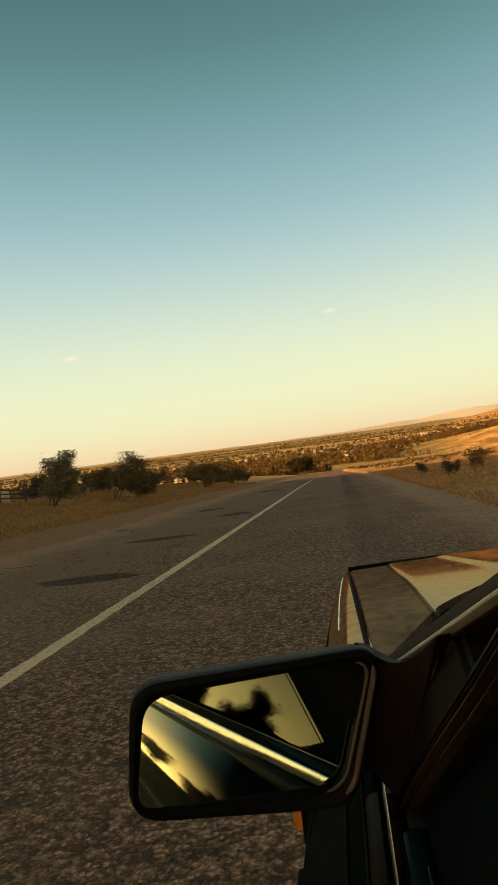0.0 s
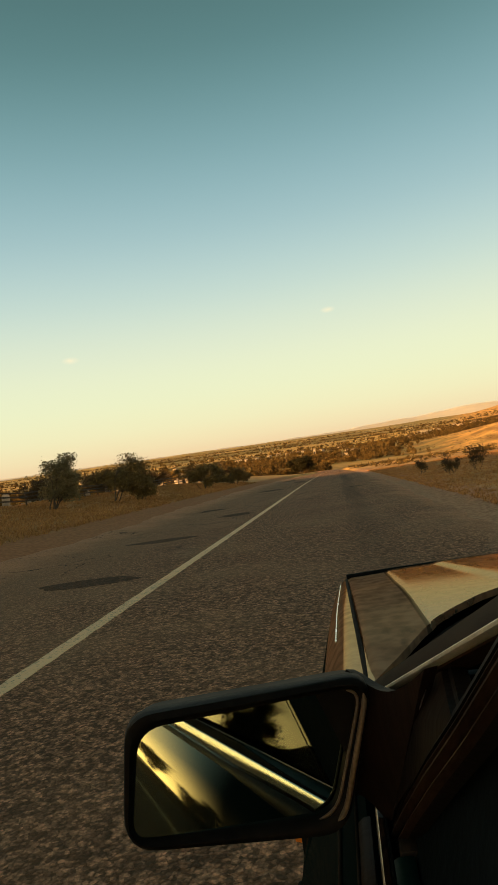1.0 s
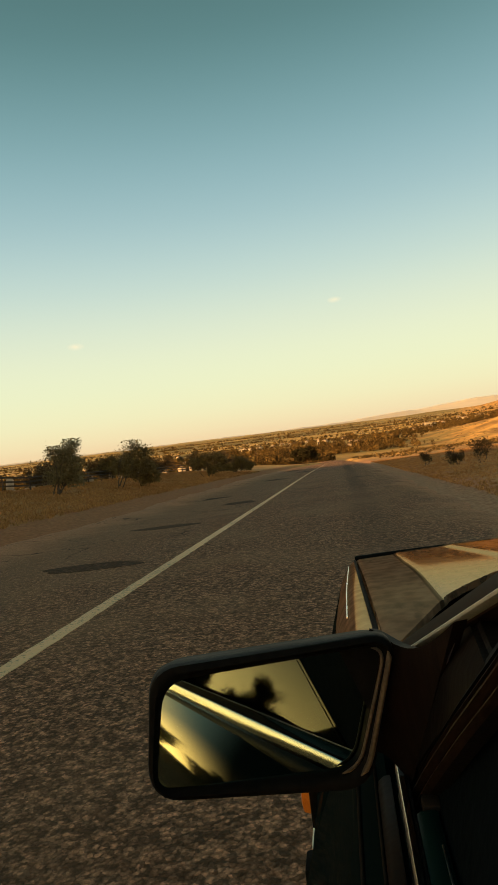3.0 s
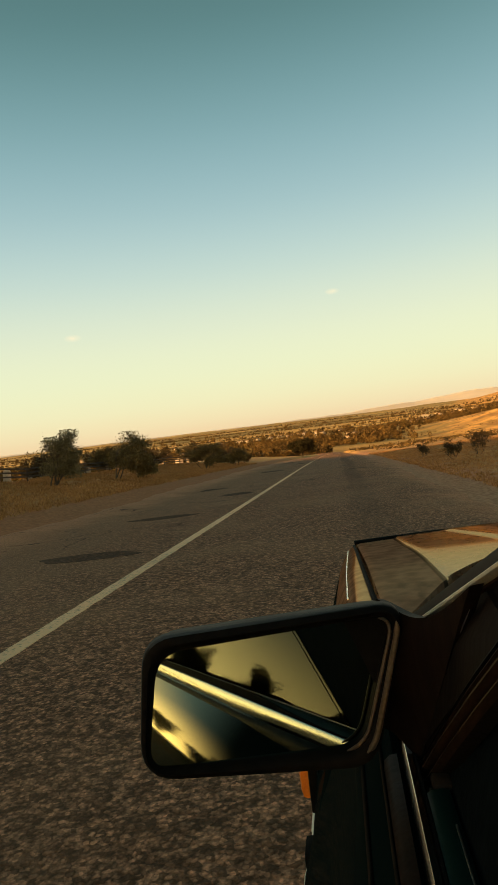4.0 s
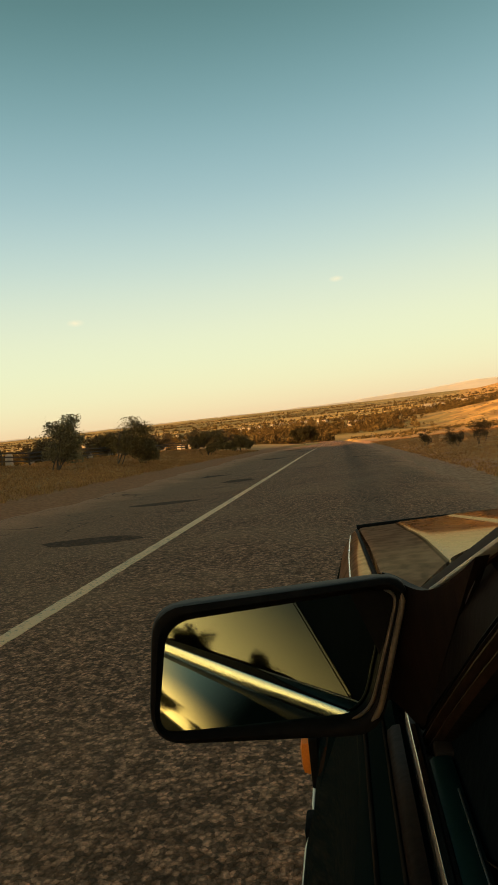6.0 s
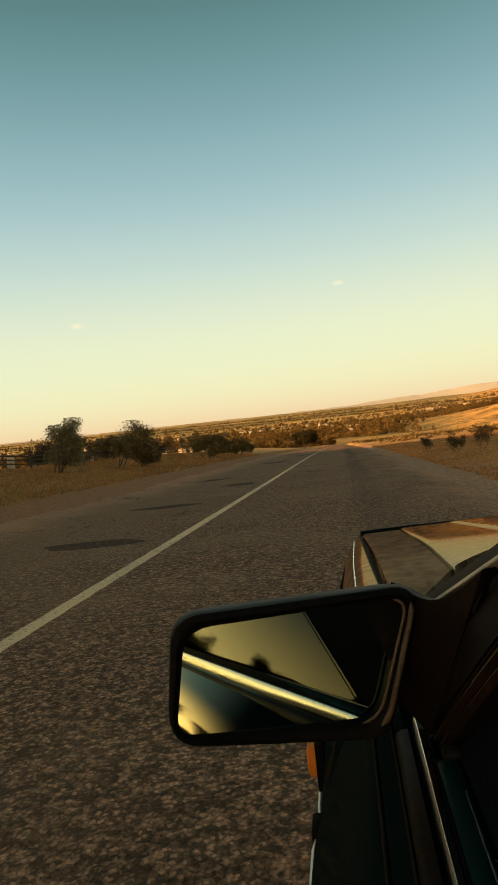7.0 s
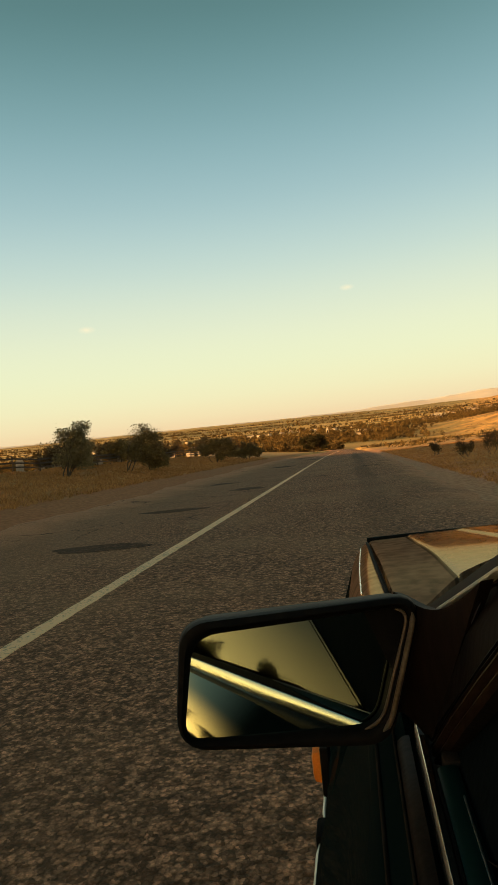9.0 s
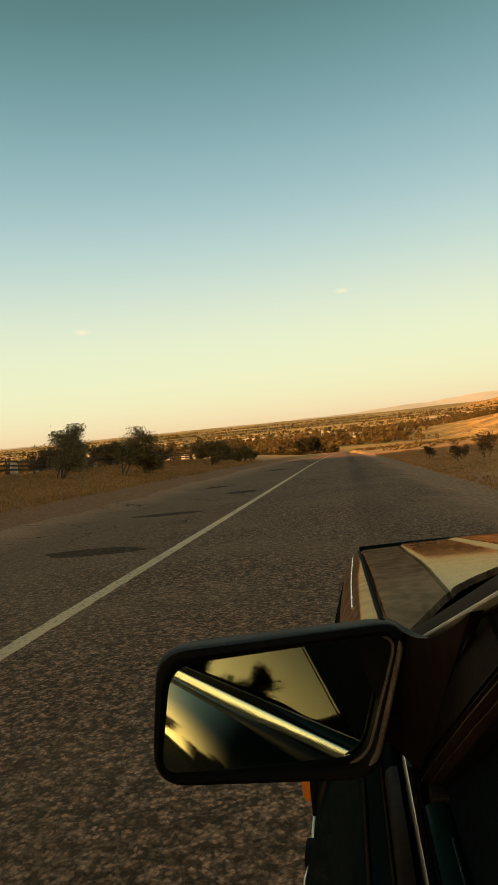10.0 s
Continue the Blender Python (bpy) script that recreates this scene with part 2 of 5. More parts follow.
def asphalt_material(name="worn_asphalt", dark=1.0):
    m, nt, b, pos, xyz = blank(name, 0.85)
    b.inputs["Specular IOR Level"].default_value = 0.08
    chips = noisy(nt, pos, 70.0, 3).outputs[0]
    grain = noisy(nt, pos, 18.0, 5).outputs[0]
    coarse = noisy(nt, pos, 15.0, 3).outputs[0]
    big = noisy(nt, pos, 0.45, 5).outputs[0]
    # angular stone chips of mixed tone with dark bitumen between them
    jag = nt.nodes.new("ShaderNodeVectorMath")
    jag.operation = "MULTIPLY_ADD"
    nt.links.new(noisy(nt, pos, 48.0, 3).outputs["Color"], jag.inputs[0])
    jag.inputs[1].default_value = (0.028, 0.028, 0.0)
    nt.links.new(pos, jag.inputs[2])
    cells = noisy(nt, jag.outputs[0], 46.0, kind="ShaderNodeTexVoronoi")
    shade = nt.nodes.new("ShaderNodeSeparateColor")
    nt.links.new(cells.outputs["Color"], shade.inputs[0])
    gap = ranged(nt, cells.outputs["Distance"], 0.36, 0.62)
    tone = calc(nt, "ADD", calc(nt, "MULTIPLY", shade.outputs[0], 0.50), calc(nt, "MULTIPLY", grain, 0.70))
    grit = calc(nt, "SUBTRACT", calc(nt, "ADD", calc(nt, "MULTIPLY", grain, 0.8), calc(nt, "MULTIPLY", noisy(nt, pos, 44.0, 3).outputs[0], 0.7)), calc(nt, "MULTIPLY", gap, 0.22))
    stone = mixer(nt, ranged(nt, chips, 0.34, 0.68), (0.46 * dark, 0.222 * dark, 0.120 * dark), (0.74 * dark, 0.378 * dark, 0.212 * dark))
    stone = mixer(nt, ranged(nt, tone, 0.40, 0.82, 0.80, 0.04), stone, (0.066 * dark, 0.038 * dark, 0.022 * dark))
    stone = mixer(nt, calc(nt, "MULTIPLY", gap, 0.44), stone, (0.034, 0.021, 0.013))
    stone = mixer(nt, ranged(nt, coarse, 0.42, 0.56, 0.55, 0.0), stone, (0.046 * dark, 0.026 * dark, 0.015 * dark))
    # fine smooth bitumen and dust in large patches
    dusty = mixer(nt, ranged(nt, big, 0.42, 0.7, 0.0, 0.35), stone, (0.33 * dark, 0.185 * dark, 0.100 * dark))
    # darker wheel track in the lane, broken along its length
    wob = calc(nt, "ADD", xyz["X"], calc(nt, "MULTIPLY", calc(nt, "SUBTRACT", noisy(nt, pos, 0.12).outputs[0], 0.5), 0.5))
    band = calc(nt, "MULTIPLY", ranged(nt, wob, 0.0, 0.25), ranged(nt, wob, 0.6, 0.95, 1.0, 0.0))
    band = calc(nt, "MULTIPLY", band, ranged(nt, noisy(nt, pos, 0.03, 3).outputs[0], 0.4, 0.6, 0.25, 0.60))
    col = mixer(nt, band, dusty, (0.085 * dark, 0.054 * dark, 0.034 * dark))
    lane = ranged(nt, calc(nt, "ADD", xyz["X"], calc(nt, "MULTIPLY", big, 1.6)), -4.4, -2.4, 0.5, 0.0)
    col = mixer(nt, lane, col, (0.26 * dark, 0.142 * dark, 0.076 * dark))
    # dust and gravel creeping in from the edges
    ragged = calc(nt, "ADD", xyz["X"], calc(nt, "MULTIPLY", calc(nt, "SUBTRACT", noisy(nt, pos, 0.8, 6).outputs[0], 0.5), 2.6))
    creep = calc(nt, "MAXIMUM", ranged(nt, ragged, -7.6, -5.6, 0.95, 0.0), ranged(nt, ragged, 1.4, 2.9, 0.0, 0.95))
    dust = mixer(nt, ranged(nt, grit, 0.35, 0.65), (0.27 * dark, 0.126 * dark, 0.066 * dark), (0.48 * dark, 0.236 * dark, 0.125 * dark))
    col = mixer(nt, creep, col, dust)
    # cracks
    cr = nt.nodes.new("ShaderNodeTexVoronoi")
    cr.feature = "DISTANCE_TO_EDGE"
    cr.inputs["Scale"].default_value = 0.55
    warp = nt.nodes.new("ShaderNodeVectorMath")
    warp.operation = "ADD"
    nt.links.new(pos, warp.inputs[0])
    wn = noisy(nt, pos, 1.3, 6)
    nt.links.new(wn.outputs["Color"], warp.inputs[1])
    nt.links.new(warp.outputs[0], cr.inputs["Vector"])
    crack = calc(nt, "MULTIPLY", ranged(nt, cr.outputs["Distance"], 0.004, 0.014, 1.0, 0.0), ranged(nt, noisy(nt, pos, 0.2).outputs[0], 0.5, 0.6))
    crack = calc(nt, "MULTIPLY", crack, ranged(nt, xyz["X"], -3.6, -2.4, 0.9, 0.25))
    col = mixer(nt, crack, col, (0.028, 0.018, 0.012))
    nt.links.new(col, b.inputs["Base Color"])
    bp = nt.nodes.new("ShaderNodeBump")
    bp.inputs["Strength"].default_value, bp.inputs["Distance"].default_value = 0.9, 0.03
    h = calc(nt, "SUBTRACT", calc(nt, "ADD", calc(nt, "MULTIPLY", grit, 1.3), calc(nt, "MULTIPLY", chips, 0.35)), calc(nt, "MULTIPLY", crack, 0.5))
    nt.links.new(h, bp.inputs["Height"])
    nt.links.new(bp.outputs[0], b.inputs["Normal"])
    return m


def line_material():
    m, nt, b, pos, xyz = blank("worn_road_paint", 0.75)
    n = noisy(nt, pos, 34.0, 8).outputs[0]
    n2 = noisy(nt, pos, 0.9, 6, stretch=(3.0, 0.5, 1.0)).outputs[0]
    wear = ranged(nt, calc(nt, "ADD", n, calc(nt, "MULTIPLY", n2, 0.6)), 0.82, 1.0, 0.0, 0.6)
    paint = mixer(nt, noisy(nt, pos, 30.0).outputs[0], (0.90, 0.52, 0.245), (1.0, 0.64, 0.33))
    nt.links.new(mixer(nt, wear, paint, (0.10, 0.085, 0.065)), b.inputs["Base Color"])
    bp = nt.nodes.new("ShaderNodeBump")
    bp.inputs["Strength"].default_value, bp.inputs["Distance"].default_value = 0.7, 0.02
    nt.links.new(noisy(nt, pos, 22.0, 6).outputs[0], bp.inputs["Height"])
    nt.links.new(bp.outputs[0], b.inputs["Normal"])
    return m


def glass_material(name, tint, rough=0.02, ior=1.33):
    m = bpy.data.materials.new(name)
    m.use_nodes = True
    b = m.node_tree.nodes["Principled BSDF"]
    b.inputs["Base Color"].default_value = (*tint, 1)
    b.inputs["Roughness"].default_value = rough
    b.inputs["Transmission Weight"].default_value = 1.0
    b.inputs["IOR"].default_value = ior
    return m


def bonnet_material(name, inner, outer):
    """Bronze paint under road dust: cleaner between the ridges, dull outside them."""
    m = bpy.data.materials.new(name)
    m.use_nodes = True
    nt = m.node_tree
    b = nt.nodes.new("ShaderNodeBsdfGlossy")
    nt.nodes.remove(nt.nodes["Principled BSDF"])
    co = nt.nodes.new("ShaderNodeTexCoord").outputs["Object"]
    sep = nt.nodes.new("ShaderNodeSeparateXYZ")
    nt.links.new(co, sep.inputs[0])
    blot = noisy(nt, co, 3.2, 6).outputs[0]
    fine = noisy(nt, co, 26.0, 5).outputs[0]
    off = calc(nt, "ABSOLUTE", calc(nt, "SUBTRACT", sep.outputs["X"], 0.70))
    off = calc(nt, "SUBTRACT", off, calc(nt, "MULTIPLY", calc(nt, "SUBTRACT", sep.outputs["Y"], 0.92), 0.0262))
    off = calc(nt, "ADD", off, calc(nt, "MULTIPLY", calc(nt, "SUBTRACT", blot, 0.5), 0.008))
    dusty = calc(nt, "MULTIPLY", ranged(nt, off, 0.533, 0.540, inner, outer), ranged(nt, blot, 0.25, 0.75, 0.96, 1.05))
    b.inputs["Color"].default_value = (0.58, 0.43, 0.25, 1)
    nt.links.new(ranged(nt, blot, 0.3, 0.7, 0.03, 0.07), b.inputs["Roughness"])
    dull = nt.nodes.new("ShaderNodeBsdfDiffuse")
    # scuffs, plus shade of small dents and of the ridge's crease painted in
    scuff_dent_shade = ranged(nt, noisy(nt, co, 9.0, 4, stretch=(1.6, 0.7, 1.0)).outputs[0], 0.60, 0.70, 0.0, 0.55)
    crease_shade = ranged(nt, calc(nt, "ABSOLUTE", calc(nt, "SUBTRACT", off, 0.5385)), 0.0025, 0.0065, 0.85, 0.0)
    # real scuffs and the painted shade share one dark tone
    worn = calc(nt, "MAXIMUM", scuff_dent_shade, crease_shade)
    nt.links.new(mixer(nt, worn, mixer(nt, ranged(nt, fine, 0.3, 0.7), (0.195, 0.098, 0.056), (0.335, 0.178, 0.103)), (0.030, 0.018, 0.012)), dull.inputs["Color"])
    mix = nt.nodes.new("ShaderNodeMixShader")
    nt.links.new(calc(nt, "MAXIMUM", dusty, crease_shade), mix.inputs[0]), nt.links.new(b.outputs[0], mix.inputs[1]), nt.links.new(dull.outputs[0], mix.inputs[2])
    nt.links.new(mix.outputs[0], nt.nodes["Material Output"].inputs["Surface"])
    return m


def lacquer(name, c1, c2):
    """Dark polished paint whose gloss rises steeply towards a grazing view."""
    m = bpy.data.materials.new(name)
    m.use_nodes = True
    nt = m.node_tree
    nt.nodes.remove(nt.nodes["Principled BSDF"])
    co = nt.nodes.new("ShaderNodeTexCoord").outputs["Object"]
    dull, gloss = nt.nodes.new("ShaderNodeBsdfDiffuse"), nt.nodes.new("ShaderNodeBsdfGlossy")
    nt.links.new(mixer(nt, noisy(nt, co, 2.0, 5).outputs[0], c1, c2), dull.inputs["Color"])
    gloss.inputs["Color"].default_value = (0.88, 0.80, 0.70, 1)
    nt.links.new(ranged(nt, noisy(nt, co, 5.0, 4).outputs[0], 0.3, 0.7, 0.035, 0.06), gloss.inputs["Roughness"])
    edge = nt.nodes.new("ShaderNodeLayerWeight").outputs["Facing"]
    mix = nt.nodes.new("ShaderNodeMixShader")
    # gloss is cut towards the front of the doors to hold reflections back
    sep = nt.nodes.new("ShaderNodeSeparateXYZ")
    nt.links.new(co, sep.inputs[0])
    rear_gloss = ranged(nt, sep.outputs["Y"], 0.26, 0.42, 1.0, 0.07)
    nt.links.new(calc(nt, "MULTIPLY", ranged(nt, edge, 0.645, 0.80, 0.003, 0.66), rear_gloss), mix.inputs[0])
    nt.links.new(dull.outputs[0], mix.inputs[1]), nt.links.new(gloss.outputs[0], mix.inputs[2])
    nt.links.new(mix.outputs[0], nt.nodes["Material Output"].inputs["Surface"])
    return m


def mirror_material():
    m, nt, b, pos, xyz = blank("mirror_glass", 0.02)
    b.inputs["Metallic"].default_value = 1.0
    smear = noisy(nt, pos, 14.0, 6).outputs[0]
    nt.links.new(mixer(nt, smear, (0.218, 0.290, 0.246), (0.252, 0.330, 0.282)), b.inputs["Base Color"])
    b.inputs["Roughness"].default_value = 0.015
    return m


M_GROUND, M_ASPHALT, M_LINE = ground_material(), asphalt_material(dark=1.30), line_material()
M_PATCH = asphalt_material("tar_patch", 0.45)
M_PAINT = lacquer("dark_green_car_paint", (0.0036, 0.0075, 0.0070), (0.0056, 0.0115, 0.0108))
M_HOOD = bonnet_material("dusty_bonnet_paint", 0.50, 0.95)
M_WING = bonnet_material("dusty_wing_paint", 0.62, 0.62)
M_BLACK = mat("black_plastic", (0.0048, 0.0046, 0.0042), (0.0100, 0.0085, 0.0072), 12.0, 0.48, 0.0, 0.05, 160.0, spec=0.035)
M_RUBBER = mat("black_rubber", (0.004, 0.004, 0.004), (0.010, 0.009, 0.008), 8.0, 0.65, 0.0, 0.08, 60.0, spec=0.03)
M_ALLOY = mat("dull_bright_strip", (0.70, 0.62, 0.48), (0.85, 0.77, 0.62), 30.0, 0.4, 0.6, 0.02, 60.0)
M_CHANNEL = mat("brown_window_channel", (0.011, 0.0070, 0.0048), (0.038, 0.022, 0.013), 30.0, 0.5, 0.0, 0.2, 60.0, stretch=(1, 0.2, 0.2), spec=0.06)
M_BELT = mat("bright_belt_strip", (0.80, 0.80, 0.77), (0.86, 0.86, 0.83), 6.0, 0.20, 1.0, 0.0, rough_var=0.03)
M_CHROME = mat("chrome_trim", (0.62, 0.62, 0.60), (0.76, 0.76, 0.74), 20.0, 0.26, 1.0, 0.01, 30.0, rough_var=0.08)
M_CABIN = mat("dark_cabin_lining", (0.0028, 0.0048, 0.0054), (0.0050, 0.0080, 0.0090), 5.0, 0.85, 0.0, 0.1, 80.0, spec=0.05)
M_SILL = mat("dark_teal_sill_paint", (0.003, 0.014, 0.012), (0.005, 0.021, 0.018), 4.0, 0.35, 0.0, 0.02, 30.0, spec=0.06)
M_PILLAR = mat("brown_pillar_paint", (0.018, 0.0105, 0.0065), (0.042, 0.0240, 0.0136), 8.0, 0.6, 0.0, 0.05, 40.0, stretch=(1, 0.15, 0.3), spec=0.015)
M_FOOT = mat("brown_black_plastic", (0.0060, 0.0045, 0.0038), (0.016, 0.0095, 0.0066), 9.0, 0.48, 0.0, 0.05, 120.0, stretch=(1, 1, 0.25), spec=0.03)
M_RIM = mat("tan_rim_highlight", (0.07, 0.048, 0.03), (0.13, 0.092, 0.06), 40.0, 0.5, 0.0, 0.1, 120.0, spec=0.1)
M_STREAK_TRIM = mat("grey_brown_streak_and_trim", (0.016, 0.012, 0.009), (0.034, 0.025, 0.019), 30.0, 0.8, 0.0, 0.02, 60.0, stretch=(1, 0.1, 1), spec=0.0)
M_AMBER = mat("amber_lens", (0.62, 0.17, 0.02), (0.75, 0.23, 0.03), 30.0, 0.45, 0.0, 0.05, 90.0, spec=0.12)
M_CLEAR = mat("headlamp_lens", (0.5, 0.5, 0.48), (0.6, 0.6, 0.58), 40.0, 0.1, 0.6, 0.1, 60.0)
M_RED = mat("red_lens", (0.3, 0.01, 0.01), (0.4, 0.02, 0.015), 30.0, 0.2, 0.0, 0.05, 80.0)
M_STEEL = mat("wheel_steel", (0.2, 0.2, 0.2), (0.3, 0.3, 0.29), 9.0, 0.4, 0.9, 0.05, 30.0)
M_GLASS = glass_material("car_window_glass", (0.14, 0.18, 0.165))
M_TINTED = glass_material("tinted_side_glass", (0.03, 0.04, 0.037), 0.02, 1.2)
M_MIRROR = mirror_material()
M_BARK = mat("tree_bark", (0.05, 0.037, 0.026), (0.11, 0.08, 0.055), 6.0, 0.95, 0.0, 0.6, 30.0, stretch=(1, 1, 0.25))
M_LEAF = mat("dry_green_leaves", (0.080, 0.058, 0.021), (0.20, 0.138, 0.048), 3.0, 0.75, 0.0, 0.0, island=0.35, spec=0.25)
M_LEAF_DARK = mat("dark_bush_leaves", (0.014, 0.013, 0.006), (0.040, 0.032, 0.012), 2.0, 0.85, 0.0, 0.0, island=0.3, spec=0.1)
M_LEAF_GREY = mat("grey_green_leaves", (0.13, 0.105, 0.055), (0.24, 0.19, 0.092), 3.0, 0.8, 0.0, 0.0, island=0.3, spec=0.2)
M_LEAF_FAR = mat("valley_foliage", (0.044, 0.030, 0.011), (0.140, 0.085, 0.027), 0.02, 0.9, 0.0, 0.0, fine=0.2, island=0.4, spec=0.1)
M_GRASS = mat("dry_grass_blades", (0.33, 0.160, 0.056), (0.53, 0.275, 0.100), 0.5, 0.9, 0.0, 0.0, island=0.35, spec=0.15)
M_SCRUB = mat("dry_scrub_twigs", (0.05, 0.034, 0.018), (0.10, 0.066, 0.032), 2.0, 0.9, 0.0, 0.0, island=0.3, spec=0.15)
M_STONE = mat("grave_stone", (0.24, 0.185, 0.14), (0.44, 0.35, 0.27), 3.0, 0.85, 0.0, 0.3, 20.0, per_object=0.25)
M_WALL = mat("lime_plaster", (0.34, 0.27, 0.19), (0.50, 0.42, 0.31), 0.8, 0.9, 0.0, 0.1, 10.0, per_object=0.15)
M_ROOF = mat("rusty_sheet_roof", (0.22, 0.15, 0.10), (0.36, 0.27, 0.2), 0.6, 0.7, 0.2, 0.2, 6.0, per_object=0.25)
M_DOME = mat("tin_dome", (0.55, 0.58, 0.58), (0.70, 0.72, 0.70), 1.5, 0.35, 0.7, 0.05, 8.0)
M_WOOD = mat("weathered_fence_wood", (0.03, 0.02, 0.014), (0.075, 0.05, 0.034), 4.0, 0.9, 0.0, 0.4, 30.0, stretch=(1, 1, 0.3), per_object=0.2)
M_DARKGLASS = mat("dark_window", (0.02, 0.02, 0.022), (0.035, 0.033, 0.03), 2.0, 0.15, 0.0, 0.0)
# distance haze is put into the ridge's pale base colour
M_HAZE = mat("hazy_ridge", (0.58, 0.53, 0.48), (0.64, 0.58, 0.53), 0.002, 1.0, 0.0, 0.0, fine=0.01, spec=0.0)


# ---- mesh helpers ----
def part(name, bm, material, parent=None, label="", smooth=None):
    me = bpy.data.meshes.new(name)
    bmesh.ops.recalc_face_normals(bm, faces=bm.faces[:])
    bm.to_mesh(me)
    bm.free()
    if smooth is not None:
        me.shade_smooth()
        if smooth:
            me.set_sharp_from_angle(angle=radians(smooth))
    me.materials.append(material)
    ob = new(name, me)
    if parent is not None:
        ob.parent = parent
    if label:
        ob["label"] = label
    return ob


def raw_mesh(name, verts, faces, material, parent=None, smooth=False):
    me = bpy.data.meshes.new(name)
    me.from_pydata([tuple(v) for v in verts], [], faces)
    if smooth:
        me.shade_smooth()
    me.materials.append(material)
    ob = new(name, me)
    if parent is not None:
        ob.parent = parent
    return ob


def box(bm, x0, x1, y0, y1, z0, z1, bevel=0.0):
    made = bmesh.ops.create_cube(bm, size=1)["verts"]
    for v in made:
        v.co = ((x0 + x1) / 2 + v.co.x * (x1 - x0), (y0 + y1) / 2 + v.co.y * (y1 - y0), (z0 + z1) / 2 + v.co.z * (z1 - z0))
    if bevel:
        es = list({e for v in made for e in v.link_edges})
        bmesh.ops.bevel(bm, geom=es, offset=bevel, segments=2, affect="EDGES", profile=0.6)
    return bm


def loft(bm, rings, closed=True, caps=True):
    rows = [[bm.verts.new(p) for p in r] for r in rings]
    n = len(rows[0])
    for a, b in zip(rows, rows[1:]):
        for i in range(n if closed else n - 1):
            j = (i + 1) % n
            bm.faces.new((a[i], a[j], b[j], b[i]))
    if caps and closed:
        bm.faces.new(rows[0])
        bm.faces.new(rows[-1][::-1])
    return bm


def tube(bm, pts, radii, seg=7, caps=True):
    rings = []
    up = Vector((0.13, 0.21, 0.97))
    u = None
    for i, p in enumerate(pts):
        d = (Vector(pts[min(i + 1, len(pts) - 1)]) - Vector(pts[max(i - 1, 0)])).normalized()
        u = d.cross(up if abs(d.dot(up)) < 0.95 else Vector((1, 0, 0))).normalized() if u is None else (u - d * u.dot(d)).normalized()
        v = d.cross(u)
        rings.append([Vector(p) + (u * math.cos(a) + v * math.sin(a)) * radii[i] for a in (2 * math.pi * k / seg for k in range(seg))])
    return loft(bm, rings, True, caps)


def solid_sheet(bm, rows, thick):
    """A grid of points given a thickness along its own normals."""
    loft(bm, rows, closed=False)
    bmesh.ops.recalc_face_normals(bm, faces=bm.faces[:])
    bmesh.ops.solidify(bm, geom=bm.faces[:], thickness=thick)
    return bm


def smoothstep(a, b, x):
    t = np.clip((x - a) / (b - a), 0, 1)
    return t * t * (3 - 2 * t)


# ---- ground ----
def profile(y):
    """Height of the road along its length: a long fall over a soft crest into the valley."""
    y = np.asarray(y, float)
    back = np.where(y < -15, -0.041 * y - 0.014 * np.minimum(0, y + 15) * -1.0, -0.041 * y)
    crest = np.where(y > 40, -0.008 * np.where(y < 100, (np.clip(y, 40, 100) - 40) ** 2 / 120, 30 + (y - 100)), 0.0)
    down = back + crest
    floor = np.interp(y, [300, 420, 520, 700, 1200, 2500, 4800, 6000], [-19.0, -19.0, -18.6, -17.6, -14.0, -3.0, 22.0, 36.0])
    k = smoothstep(330, 430, y)
    return down * (1 - k) + floor * k


def wave(x, y, s, seed):
    return (np.sin(x / s + seed) * np.cos(y / s * 1.13 + seed * 2.1) + 0.5 * np.sin(x / s * 2.3 + y / s * 1.7 + seed * 3.3)) / 1.5


def height(x, y):
    x, y = np.asarray(x, float), np.asarray(y, float)
    z = profile(y)
    near = 1 - smoothstep(110, 260, y)
    bank = 0.115 * np.clip(-x - 6.0, 0, 11)
    drop = -0.055 * np.clip(-x - 24, 0, 160)
    z = z + (bank + drop) * near
    z = z + 0.021 * np.clip(x - 4.5, 0, 60) * (1 - smoothstep(200, 420, y)) + 0.035 * np.clip(x - 60, 0, 900) * (1 - smoothstep(900, 2400, y)) * smoothstep(-100, 300, y)
    off = smoothstep(5.4, 10, np.abs(x + 2.6))
    z = z + off * (0.10 * wave(x, y, 2.3, 1.0) + 0.05 * wave(x, y, 0.9, 4.0)) * (1 - smoothstep(60, 160, np.abs(y)))
    z = z + smoothstep(20, 120, np.abs(x)) * 0.8 * wave(x, y, 37, 2.0)
    z = z + smoothstep(250, 600, np.hypot(x, y)) * 1.3 * wave(x, y, 140, 5.0) * (1 - smoothstep(1500, 3000, y))
    # dry hills on the right; an unseen ridge added behind holds back evening sun
    for hx, hy, sx, sy, h in ((560, 1650, 170, 420, 20), (1000, 3000, 260, 500, 62), (240, 780, 75, 200, 10), (168, 480, 58, 150, 15), (1500, 1500, 450, 700, 90), (620, 4000, 230, 420, 8), (2000, 3600, 700, 800, 120)):
        z = z + h * np.exp(-((x - hx) / sx) ** 2 - ((y - hy) / sy) ** 2)
    along = (x * SUN_DIR.x + y * SUN_DIR.y) / math.cos(SUN_EL)
    across = (x * SUN_DIR.y - y * SUN_DIR.x) / math.cos(SUN_EL)
    z = z + (57.0 + 2.5 * np.sin(across / 17)) * np.exp(-((along - 215) / 62) ** 2) * smoothstep(-95, -50, across) * (1 - smoothstep(150, 260, across))
    return z


def ground_z(x, y):
    return float(height(x, y))


